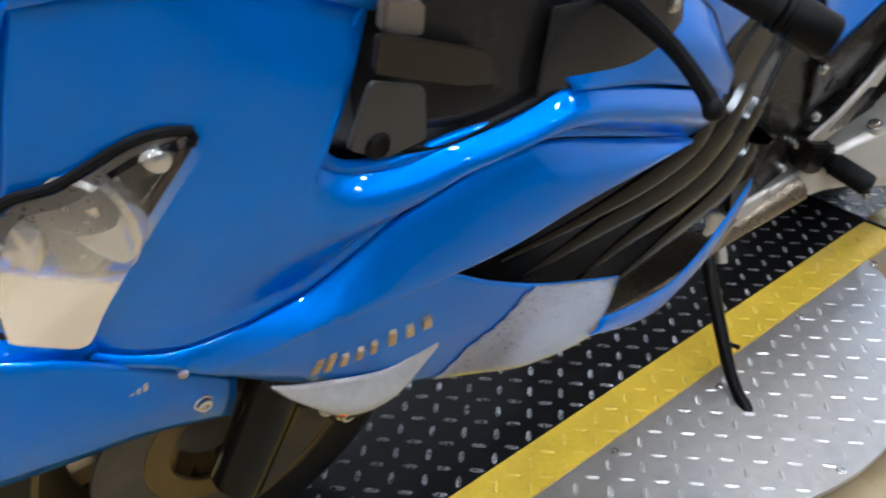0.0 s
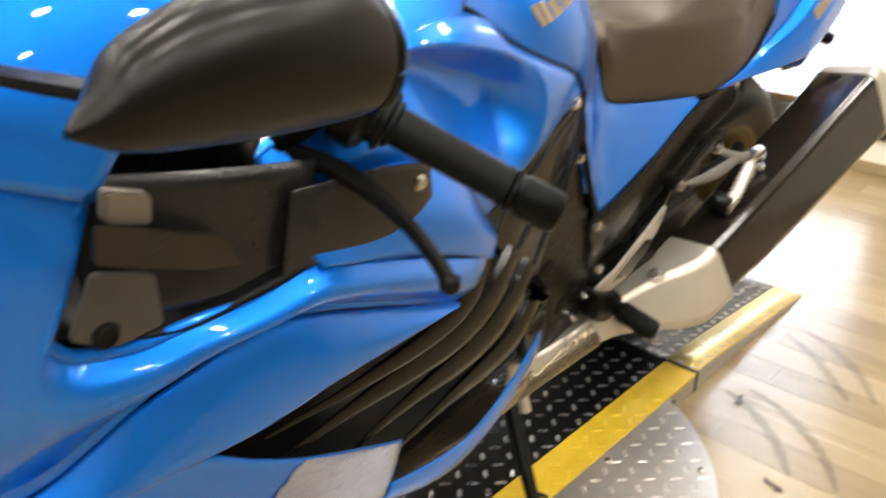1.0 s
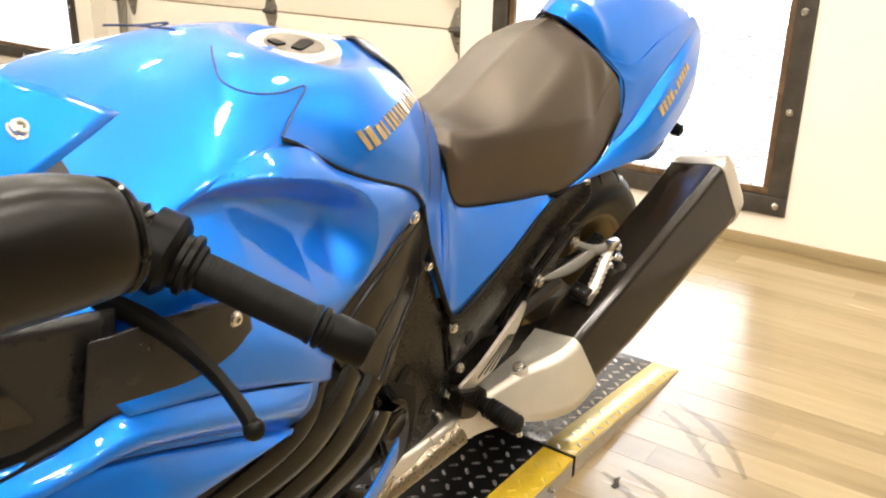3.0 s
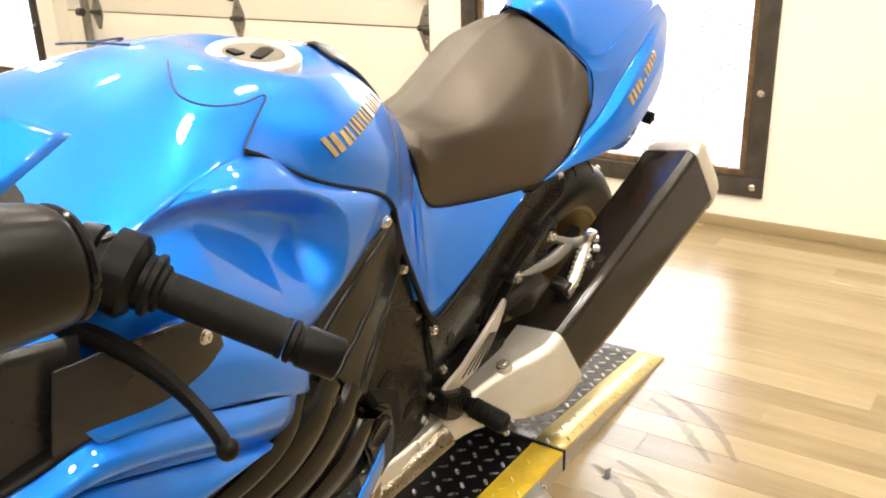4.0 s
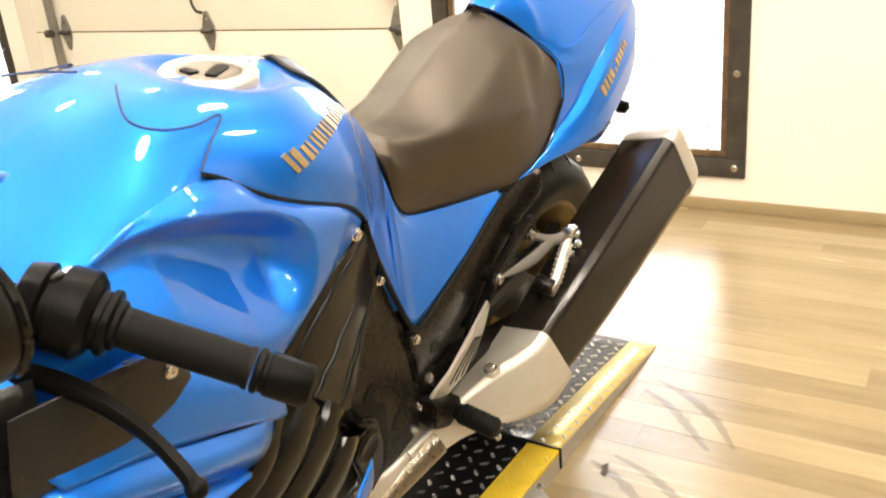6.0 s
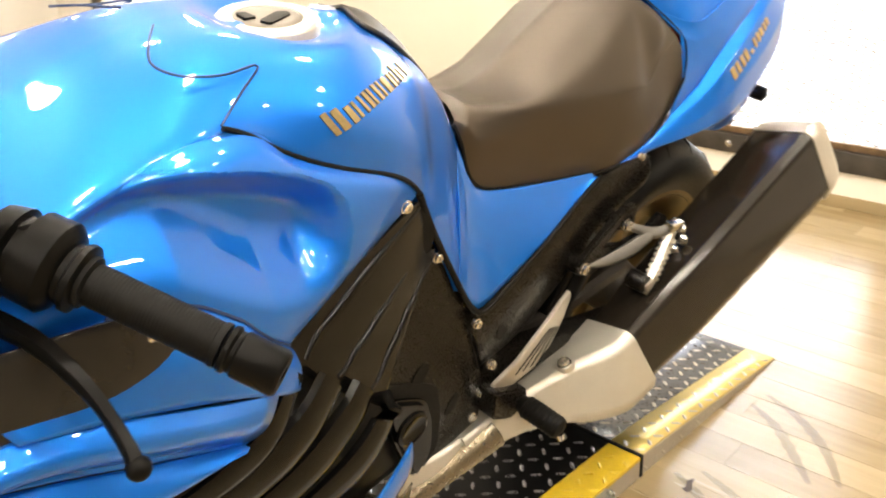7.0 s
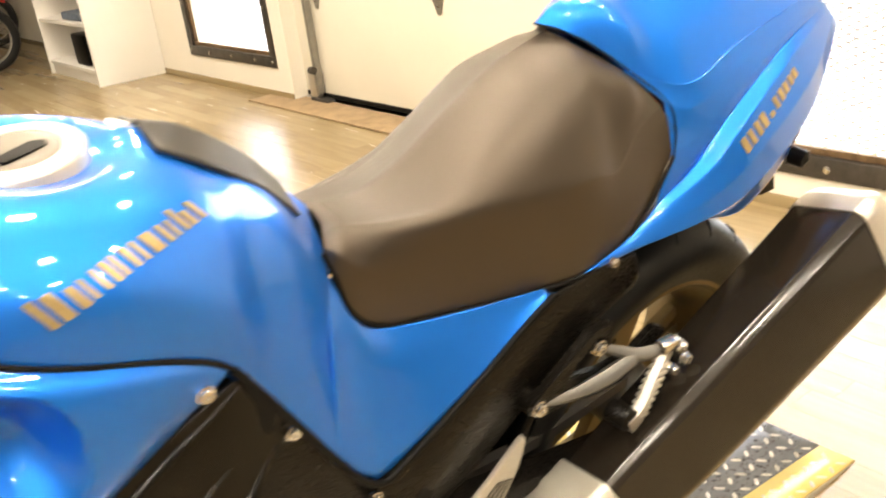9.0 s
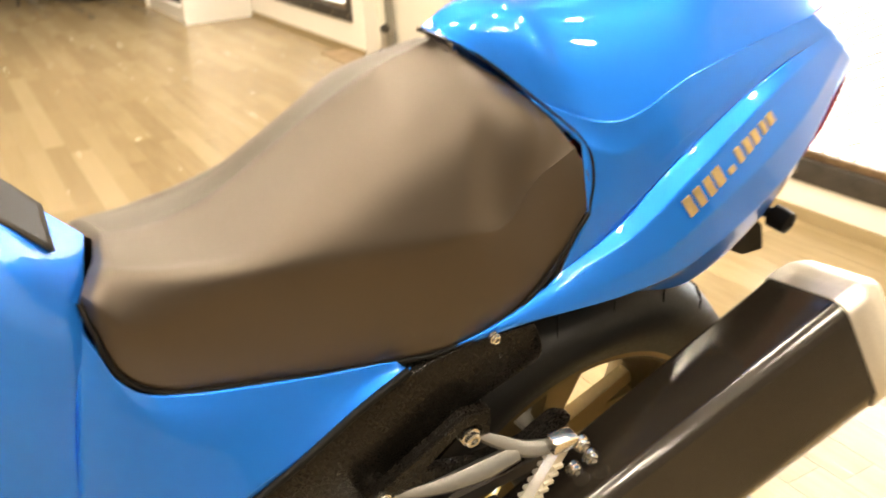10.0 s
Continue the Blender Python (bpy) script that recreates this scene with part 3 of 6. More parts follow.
for y in (-0.010, SW):
    g = np.array([[(x, y, z) for z in (FLOOR + 0.001, ramp_z(x) - 0.0045)] for x in np.linspace(0.006, RL - 0.01, 12)])
    ob = part("side_skirt", grid_mesh(g)[0], PLATE, ramp, "bare tread plate side", 0)
    thick(ob, 0.004, 0)
    if y < 0:
        verts, faces = lugs(lambda u, v: 0.008 < v < (ramp_z(u) - FLOOR) - 0.014, lambda u, v: 0.0, 0.02, RL, 0.012, 0.09)
        me = bpy.data.meshes.new("tread")
        me.from_pydata([(u, -0.012 - h, FLOOR + v) for u, v, h in verts], [], faces)
        me.materials.append(LUG)
        o = new("tread", me)
        o.parent = ramp
        tagged(o, kind="stuff")
part("hinge_bar", box(-0.003, 0.005, -0.016, SW + 0.004, FLOOR + 0.003, 0.003, 0.001), PBLACK, ramp, "black steel hinge bar")
for x, y, turn in ((0.017, -0.110, 20), (-0.194, -0.296, 75)):
    scrap = part("paper_scrap", slab([(0, 0), (0.012, 0.009), (0.028, 0.006), (0.05, 0.008), (0.038, -0.006), (0.02, -0.004), (0.010, -0.010)], -0.0008, 0.0004, 0), DARKWOOD)
    scrap.matrix_world = pose(x, y, FLOOR + 0.002, 90, 0, turn)
    tagged(scrap, "torn dark scrap lying on the planks", "scrap", "scraps on the floor")

# rubber marks that wheels left on the boards before the ramp
MARKS = [[(.06, -.06), (.02, -.14), (-.05, -.22), (-.14, -.285)], [(.40, -.06), (.35, -.14), (.28, -.21), (.20, -.28)], [(.46, -.07), (.41, -.17), (.33, -.26), (.23, -.33)], [(.10, -.10), (.06, -.20), (-.02, -.30), (-.12, -.37)]]
for k, curve in enumerate(MARKS):
    ribbon = spline([(x, y, 0) for x, y in curve], 40)
    side = np.gradient(ribbon, axis=0)[:, [1, 0, 2]] * (1, -1, 0)
    side /= np.linalg.norm(side, axis=1)[:, None]
    w = (0.005 + 0.007 * np.sin(np.linspace(0, math.pi, 40)) * (1 + 0.4 * np.sin(np.arange(40) * (0.9 + 0.3 * k))))[:, None]
    sheet = np.stack([ribbon - side * w, ribbon + side * w], 1) + (0, 0, FLOOR + 0.0012)
    tagged(part("tyre_mark", grid_mesh(sheet)[0], SCUFF, smooth=0), "faint brown rubber mark curving over the planks", "tyre mark", "tyre marks")


# ---------- the motorcycle: x rearward, y to its right, z up, leaning on its side stand ----------
bike = thing("motorcycle", "metallic blue sport motorcycle leaning on its side stand on the strip", "motorcycle", pose(0, 0.249, 0, 11.5, 0, 0))
BW = [(-1.74, 0.0), (-1.70, 0.02), (-1.64, 0.055), (-1.57, 0.095), (-1.5, 0.14), (-1.41, 0.195), (-1.3, 0.232), (-1.2, 0.248), (-1.05, 0.252), (-0.92, 0.245), (-0.8, 0.222), (-0.7, 0.20), (-0.6, 0.17), (-0.5, 0.15)]


def flank(x, z):
    """Half the body's width along the fairing, minus on the left."""
    w = np.interp(x, [p[0] for p in BW], [p[1] for p in BW])
    w = sum(np.interp(x + d, [p[0] for p in BW], [p[1] for p in BW]) for d in (-0.04, -0.02, 0, 0.02, 0.04)) / 5
    return -w * np.interp(z, [0, 0.15, 0.3, 0.72, 1.1], [0.6, 0.8, 1, 1, 0.86])


def sway(x):
    """How far the side's hollows and shelves are drawn out along the fairing."""
    return np.interp(x, [-1.6, -1.5, -1.42, -1.2, -1.02, -.95], [0, .3, 1, 1, .5, 0])


def shell(top, low, nu=70, nv=24, bulge=0.0, off=0.0, side=-1, fold=None, swing=None):
    """A body panel between two edges in x and z, lying on the flank. bulge: swell of its middle; fold: swell along it by v; swing: hollow and shelf."""
    a, b = spline_u(top, nu), spline_u(low, nu)
    g = np.zeros((nv, nu, 3))
    for i, v in enumerate(np.linspace(0, 1, nv)):
        for j in range(nu):
            x, z = a[j] * (1 - v) + b[j] * v
            e = off + bulge * math.sin(math.pi * v) + (np.interp(v, *fold) if fold else 0)
            e += sway(x) * np.interp(v, *swing) if swing else 0
            g[i, j] = x, flank(x, z) - e, z
    if side > 0:
        g = mirrored(g)[:, ::-1]
    return g


def pair(name, g, mat, label="", t=0.003, parent=None):
    """The same panel on the left and on the right."""
    for s in (-1, 1):
        h = g if s < 0 else mirrored(g)[:, ::-1]
        ob = part(name, grid_mesh(h)[0], mat, parent or bike, label)
        n = ob.data.polygons[len(ob.data.polygons) // 2].normal
        thick(ob, t, -1 if n.y * s > 0 else 1)


# fairing, upper shell
P1T = [(-1.574, .873), (-1.515, .887), (-1.448, .892), (-1.376, .875), (-1.395, .840), (-1.410, .798), (-1.410, .769), (-1.393, .749), (-1.350, .749), (-1.307, .761), (-1.255, .769), (-1.195, .782), (-1.108, .761), (-0.949, .704)]
P1B = [(-1.63, 0.582), (-1.594, 0.565), (-1.557, 0.547), (-1.516, 0.546), (-1.472, 0.565), (-1.441, 0.585), (-1.41, 0.606), (-1.375, 0.642), (-1.338, 0.679), (-1.302, 0.708), (-1.251, 0.726), (-1.19, 0.724), (-1.099, 0.697), (-0.984, 0.657)]
pair("upper_fairing", shell(P1T, P1B, 110, 36, 0.006, swing=(np.linspace(0, 1, 12), spline([(0, 0), (.2, .015), (.45, .013), (.75, -.008), (.9, -.018), (1, -.014)], 12)[:, 1])), BLUE, "glossy metallic blue upper fairing")
# nose, closing the front between both sides
nose = [[(-1.574, -.097, .873), (-1.62, -.05, .90), (-1.635, 0, .905)], [(-1.60, -.082, .79), (-1.66, -.04, .80), (-1.675, 0, .80)], [(-1.618, -.073, .70), (-1.685, -.035, .69), (-1.70, 0, .68)], [(-1.63, -.064, .582), (-1.68, -.03, .57), (-1.695, 0, .56)]]
part("nose_cowl", grid_mesh(both(surface(nose, 12, 20)))[0], BLUE, bike, "blue nose cowl")
# upper cowl: from the nose up to the screen and back in an ear over the opening
cowl = [[(-1.574, -.099, .873), (-1.515, -.133, .888), (-1.448, -.171, .893), (-1.376, -.205, .876)], [(-1.56, -.085, .93), (-1.50, -.12, .94), (-1.42, -.165, .95), (-1.33, -.205, .945)], [(-1.50, -.06, 1.0), (-1.42, -.12, 1.01), (-1.33, -.165, 1.015), (-1.24, -.203, .995)], [(-1.43, -.04, 1.06), (-1.34, -.10, 1.06), (-1.25, -.15, 1.05), (-1.17, -.185, 1.02)]]
pair("cowl_ear", surface(cowl, 26, 26), BLUE, "blue cowl ear beside the screen")
screen = [[(-1.56, -.085, .93), (-1.60, -.04, .945), (-1.61, 0, .95)], [(-1.50, -.06, 1.0), (-1.53, -.03, 1.015), (-1.54, 0, 1.02)], [(-1.43, -.04, 1.06), (-1.44, -.02, 1.075), (-1.445, 0, 1.08)], [(-1.30, -.12, 1.075), (-1.29, -.06, 1.13), (-1.285, 0, 1.15)]]
pair_screen = part("windscreen", grid_mesh(both(surface(screen, 12, 24)))[0], SMOKEGLASS, bike, "tinted clear windscreen")
thick(pair_screen, 0.003)
for s in (-1, 1):
    bolt((-1.25, s * 0.180, 1.018), (0.1, s * 0.6, 0.8), 0.007, bike)
# raised band below, running back over the vents
P2B = [(-1.599, 0.554), (-1.559, 0.535), (-1.519, 0.53), (-1.49, 0.523), (-1.45, 0.554), (-1.414, 0.584), (-1.362, 0.603), (-1.308, 0.621), (-1.242, 0.637), (-1.18, 0.654), (-1.095, 0.66), (-0.996, 0.661)]
P2T = [(-1.594, 0.564), (-1.557, 0.547), (-1.516, 0.546), (-1.472, 0.565), (-1.441, 0.584), (-1.41, 0.606), (-1.375, 0.642), (-1.337, 0.678), (-1.251, 0.725), (-1.19, 0.723), (-1.099, 0.696), (-0.982, 0.658)]
pair("fairing_band", shell(P2T, P2B, 90, 24, 0.002, 0.0005, swing=(np.linspace(0, 1, 12), spline([(0, -.014), (.12, -.007), (.35, .002), (.7, .012), (1, .014)], 12)[:, 1])), BLUE, "raised blue fairing band")
# lower fairing
P3T = [(-1.492, 0.528), (-1.451, 0.558), (-1.416, 0.589), (-1.365, 0.608), (-1.312, 0.626), (-1.259, 0.599), (-1.207, 0.573), (-1.134, 0.539), (-1.054, 0.502)]
P3B = [(-1.487, 0.512), (-1.431, 0.491), (-1.359, 0.467), (-1.29, 0.448), (-1.24, 0.433), (-1.182, 0.408), (-1.138, 0.396), (-1.089, 0.389), (-1.05, 0.389)]
lower_grid = shell(P3T, P3B, 80, 24, 0.004, swing=([0, 1], [.014, -.010]))
pair("lower_fairing", lower_grid, BLUE, "dark blue lower fairing")
scale_grid = np.array([[lower_grid[i, int(round((u + (.985 - u) * w) * 79))] for w in np.linspace(0, 1, 30)] for i, u in [(i, .76 - .38 * i / 23) for i in range(24)]]) + np.array((0, -.0022, 0))
pair("mesh_panel", scale_grid, SILVERBLUE, "silver violet fish scale decal", 0.001)
# blue stripe under the vents
pair("lower_stripe", shell([(-1.050, .425), (-0.955, .40), (-0.86, .385), (-0.76, .40), (-0.672, .440)], [(-1.066, .402), (-0.97, .36), (-0.87, .335), (-0.77, .335), (-0.668, .375)], 40, 8, 0.004, 0.002), BLUE, "narrow blue lower stripe")
# belly pan and dark core behind the vents
core = []
for x, w, lo, hi in ((-1.40, .10, .36, .70), (-1.25, .17, .30, .74), (-1.05, .19, .27, .74), (-0.85, .165, .25, .70), (-0.66, .13, .24, .68), (-0.5, .11, .23, .60)):
    core.append([(x, -w * 0.55, lo), (x, -w, lo + 0.07), (x, -w, (lo + hi) / 2), (x, -w, hi - 0.05), (x, -w * 0.7, hi), (x, 0, hi + 0.01)])
part("engine_core", grid_mesh(both(surface(core, 22, 24)))[0], BLACK, bike, "black engine and radiator in shade")
belly = [[(-1.30, -.20, .452), (-1.15, -.225, .405), (-1.0, -.22, .36), (-.85, -.21, .335), (-.72, -.20, .33), (-.655, -.19, .35)], [(-1.30, -.17, .425), (-1.15, -.195, .375), (-1.0, -.195, .325), (-.85, -.19, .298), (-.72, -.19, .295), (-.66, -.18, .30)], [(-1.30, -.08, .40), (-1.15, -.09, .33), (-1.0, -.09, .27), (-.85, -.09, .235), (-.72, -.09, .24), (-.66, -.09, .26)]]
pair("belly_pan", surface(belly, 40, 14), BELLYM, "satin grey belly pan with bronze sheen", 0.003)

# vent fins: four glossy black blades that bend over the shoulder and run up to the tank
FINS = [
    ([(-1.235, .602), (-1.12, .615), (-1.02, .628), (-0.955, .655)], (-.912, -.226, .700), 0.024),
    ([(-1.225, .558), (-1.14, .582), (-0.99, .600), (-0.91, .628)], (-.862, -.226, .664), 0.034),
    ([(-1.132, .512), (-1.06, .540), (-0.915, .560), (-0.835, .590)], (-.800, -.216, .618), 0.035),
    ([(-1.065, .470), (-0.98, .492), (-0.82, .500), (-0.755, .535)], (-.748, -.205, .570), 0.033),
]
blade = [(-0.30, -1.0), (0.10, -0.98), (0.34, -0.72), (0.42, -0.30), (0.38, 0.25), (0.26, 0.70), (0.10, 0.95), (-0.3, 1.0)]
for s in (-1, 1):
    vents = part("vent_panel", slab([(-1.29, .606), (-1.10, .648), (-0.93, .672), (-0.74, .60), (-0.68, .47), (-0.69, .42), (-0.85, .385), (-1.03, .43), (-1.05, .48)], s * 0.150, s * 0.146, 0), BLACK, bike, "black recessed vent panel")
    # the sloping shelf above, folded over the shoulder
    fold = [(-.908, -.206, .722), (-.862, -.210, .676), (-.805, -.206, .624), (-.742, -.196, .568)]
    crest = [(-.690, -.160, .802), (-.672, -.157, .770), (-.655, -.153, .735), (-.637, -.149, .700)]
    shelf = [[tuple(np.array(a) + (np.array(b) - np.array(a)) * t + np.array((0, 0, 0.008 * math.sin(math.pi * t)))) for a, b in zip(fold, crest)] for t in (0, .25, .5, .75, 1)]
    drop = [(x - .010, y - .004, z - .016) for x, y, z in fold]
    g = surface([drop] + shelf, 30, 30, even=False)
    g[..., 1] *= -s
    ob = part("upper_vent_panel", grid_mesh(g)[0], GLOSS, vents, "glossy black shelf panel with thin ridges")
    thick(ob, 0.006, 0, 0.002)
    for low, top_end, r in FINS:
        path = [(x, s * (-flank(x, z) - 0.003), z) for x, z in low] + [(top_end[0], -s * top_end[1], top_end[2])]
        part("fin", tube(path, (0.002, r * 0.30, r * 0.60, r * 0.85, r * 0.80), 44, section=[(s * a * 0.75, b) for a, b in blade]), GLOSS, vents, "glossy black fin")
    for a, b, u in ((0.16, 0.12, 1.0), (0.50, 0.62, 0.72), (0.84, 0.95, 0.98)):
        pts = [g[int(5 + 24 * u * t), int(round((a + (b - a) * t) * 29))] for t in np.linspace(0, 1, 8)]
        part("ridge", tube([tuple(p + np.array((0, s * 0.001, 0.0005))) for p in pts], (0.005, 0.0065, 0.006, 0.003), 24, 10), GLOSS, vents, "thin raised ridge")
    # flat dark slab paints the shade of an opening below the tank
    part("recess", slab(rounded([(-.700, .765), (-.672, .795), (-.645, .745), (-.655, .715)], .01), s * .1595, s * .150, .001), RUBBER, vents, "dark sheet for the shade in an opening below the tank")

# inner panels of the cockpit opening
for s in (-1, 1):
    inner = [[(-1.40, s * .19, .765), (-1.33, s * .225, .757), (-1.25, s * .240, .774), (-1.19, s * .24, .785)], [(-1.40, s * .15, .78), (-1.32, s * .17, .772), (-1.24, s * .18, .785), (-1.17, s * .19, .80)], [(-1.40, s * .06, .82), (-1.30, s * .07, .81), (-1.20, s * .08, .82), (-1.1, s * .09, .84)]]
    ob = part("inner_panel", grid_mesh(surface(inner, 16, 14))[0], BLACK, bike, "matt black inner cockpit panel")
    thick(ob, 0.003, 0)
    wallp = [[(-1.405, s * .20, .80), (-1.39, s * .12, .86), (-1.40, s * .03, .90)], [(-1.41, s * .19, .755), (-1.41, s * .10, .78), (-1.41, s * .02, .80)]]
    ob = part("inner_front_panel", grid_mesh(surface(wallp, 10, 6))[0], BLACK, bike, "black inner nose panel")
    thick(ob, 0.003, 0)
    tray = part("tray_panel", slab(rounded([(-1.391, .838), (-1.343, .820), (-1.335, .772), (-1.375, .768), (-1.408, .788)], 0.006), s * 0.229, s * 0.224, 0.001), TRAY, bike, "smooth grey tray panel with a push rivet")
    part("rivet", lathe([(0, .011), (.002, .011), (.004, .009), (.002, .005), (.002, 0)], (-1.383, s * .229, .784), (0, s, 0.1), 18), BLACK, tray, "black push rivet")
    part("side_strip", slab(rounded([(-1.387, .872), (-1.284, .832), (-1.262, .797), (-1.300, .806), (-1.388, .842)], 0.006), s * 0.2265, s * 0.222, 0.001), SMOOTH, bike, "brown black gloss inner strip")
    # pale slab stands in for a reflection on the smooth inner panel
    part("fork_shield", slab(rounded([(-1.373, .889), (-1.337, .876), (-1.336, .850), (-1.373, .862)], 0.006), s * 0.214, s * 0.205, 0.002), CAPM, bike, "pale slab for a reflection on the cockpit panel")
    g = surface([[(-1.22, s * .225, .852), (-1.14, s * .232, .853), (-1.085, s * .232, .846), (-1.055, s * .228, .835)], [(-1.23, s * .236, .80), (-1.14, s * .242, .80), (-1.08, s * .240, .795), (-1.046, s * .233, .79)], [(-1.23, s * .236, .768), (-1.14, s * .243, .757), (-1.08, s * .24, .755), (-1.055, s * .234, .768)]], 20, 14)
    ob = part("duct_cover", grid_mesh(g)[0], GREY, bike, "dark grey duct cover")
    thick(ob, 0.004, 0, 0.0015)
    g = surface([[(-1.38, s * .17, .88), (-1.28, s * .20, .875), (-1.19, s * .215, .868)], [(-1.38, s * .185, .82), (-1.28, s * .21, .81), (-1.19, s * .225, .805)], [(-1.38, s * .20, .775), (-1.28, s * .222, .765), (-1.19, s * .230, .765)]], 14, 10)
    thick(part("inner_side_panel", grid_mesh(g)[0], GREY, bike, "matt black inner side panel"), 0.003, 0)
    bolt((-1.075, s * .236, .825), (0, s, 0.2), 0.006, bike)

# black sheet added before the tank so that the gap there looks dark
shroud = [[(-1.236, -.197, .842), (-1.238, -.12, .850), (-1.24, 0, .855)], [(-1.234, -.194, .872), (-1.236, -.12, .882), (-1.238, 0, .886)], [(-1.222, -.186, .880), (-1.222, -.115, .890), (-1.222, 0, .893)]]
thick(part("tank_front_shroud", grid_mesh(both(surface(shroud, 12, 12)))[0], BLACK, bike, "matt black sheet added to keep the tank's front dark"), 0.003, 0)

# headlight
def lens_grid(off, k=26):
    top = [(-1.628, .650), (-1.604, .718), (-1.568, .738), (-1.523, .775), (-1.496, .786), (-1.491, .781)]
    low = [(-1.628, .595), (-1.602, .589), (-1.579, .590), (-1.560, .635), (-1.520, .723), (-1.491, .779)]
    return shell(top, low, 40, k, 0.0, off)


for s in (-1, 1):
    hl = part("headlight", grid_mesh(lens_grid(0.0135) if s < 0 else mirrored(lens_grid(0.0135))[:, ::-1])[0], SMOKE, bike, "silver headlight with a clear lens")
    for c, r in (((-1.551, .703), 0.044), ((-1.612, .66), 0.034)):
        o = Vector((c[0], s * (-flank(*c) - 0.002), c[1]))
        part("bowl", lathe([(0.004, r), (0.014, r * 1.02), (0.017, r * 0.92), (0.008, r * 0.6), (0.004, r * 0.25), (0.012, r * 0.2), (0.014, 0)], o, (-0.75, s * 0.66, 0.05), 28), BULB, hl, "bright reflector bowl")
    A = np.array([[(x, s * (-flank(x, z) + 0.0150), z) for x, z in ((-1.541, .754), (-1.522, .770), (-1.499, .783))], [(x, s * (-flank(x, z) + 0.0150), z) for x, z in ((-1.529, .716), (-1.516, .738), (-1.497, .772))]])
    thick(part("bezel", grid_mesh(A)[0], GLOSS, hl, "black inner bezel"), 0.001, 0)
    part("marker_lamp", lathe([(0, 0.012), (0.008, 0.011), (0.012, 0.006), (0.013, 0)], (-1.510, s * (-flank(-1.51, .765) + 0.012), .765), (-0.6, s * 0.8, 0.2), 16), BULB, hl)
    g = lens_grid(0.030)
    cover = part("lens", grid_mesh(g if s < 0 else mirrored(g)[:, ::-1])[0], LENS, hl, "clear plastic lens")
    cover.visible_shadow = False
    edge = [(x, s * (-flank(x, z) + 0.0125), z) for x, z in ((-1.634, .64), (-1.608, .720), (-1.570, .742), (-1.524, .779), (-1.495, .789), (-1.489, .780), (-1.518, .720), (-1.557, .633), (-1.577, .586), (-1.602, .585), (-1.634, .59))]
    part("gasket", tube(edge, 0.0042, 90, 8), RUBBER, hl, "black rubber gasket")
    # turn signal
    sg = []
    for e, k in ((0.001, 0), (0.016, 1), (0.002, 2)):
        row = (((-1.446, .496), (-1.415, .497), (-1.345, .499), (-1.296, .527)), ((-1.432, .481), (-1.395, .466), (-1.348, .474), (-1.298, .521)), ((-1.42, .470), (-1.384, .437), (-1.350, .450), (-1.300, .516)))[k]
        sg.append([(x, s * (-flank(x, z) + e * q), z) for (x, z), q in zip(row, (0.3, 1, 1, 0.3))])
    sg = surface(sg, 30, 12)
    sig = part("turn_signal", grid_mesh(sg)[0], FROST, bike, "clear white turn signal lens")
    thick(sig, 0.004, 0)
    part("signal_bulb", lathe([(-0.012, 0.008), (0.005, 0.008), (0.012, 0.004), (0.013, 0)], (-1.392, s * .205, .458), (0.3, s, 0), 12), AMBER, sig, "amber bulb")

# tank
TANK = [
    [(-1.22, -.178, .862), (-1.22, -.13, .868), (-1.22, -.07, .868), (-1.22, 0, .868)],
    [(-1.10, -.172, .918), (-1.10, -.125, .928), (-1.10, -.06, .934), (-1.10, 0, .938)],
    [(-1.0, -.162, .944), (-1.0, -.115, .966), (-1.0, -.06, .978), (-1.0, 0, .982)],
    [(-.925, -.153, .938), (-.92, -.115, .976), (-.92, -.06, .996), (-.92, 0, .999)],
    [(-.83, -.172, .887), (-.83, -.160, .942), (-.83, -.10, .984), (-.83, 0, .997)],
    [(-.75, -.172, .857), (-.75, -.160, .925), (-.75, -.10, .972), (-.75, 0, .990)],
    [(-.685, -.158, .812), (-.685, -.150, .880), (-.685, -.105, .944), (-.685, 0, .977)],
    [(-.64, -.148, .748), (-.64, -.130, .84), (-.64, -.095, .914), (-.64, 0, .957)],
    [(-.60, -.148, .692), (-.593, -.118, .80), (-.59, -.085, .880), (-.59, 0, .926)],
    [(-.575, -.151, .645), (-.56, -.113, .745), (-.552, -.078, .835), (-.548, 0, .882)],
    [(-.571, -.150, .642), (-.549, -.105, .745), (-.534, -.070, .818), (-.514, 0, .848)],
]
TANK = [[(r[0][0], r[0][1] + .006, r[0][2] - .018)] + r for r in TANK]
tank_grid = both(surface(TANK, 32, 60, even=False))
for p in tank_grid.reshape(-1, 3):
    u = max(0.0, 1 - math.hypot(p[0] + .795, p[1]) / 0.092)
    p[2] -= 0.013 * min(1.0, u * 2.6) ** 2 * (3 - 2 * min(1.0, u * 2.6))
tank = part("fuel_tank", grid_mesh(tank_grid)[0], BLUE, bike, "glossy metallic blue fuel tank")


def on_tank(x, y, lift=0.0):
    """The tank's height over a point."""
    d = (tank_grid[..., 0] - x) ** 2 + (tank_grid[..., 1] - y) ** 2
    i, j = np.unravel_index(d.argmin(), d.shape)
    return tank_grid[i, j, 2] + lift


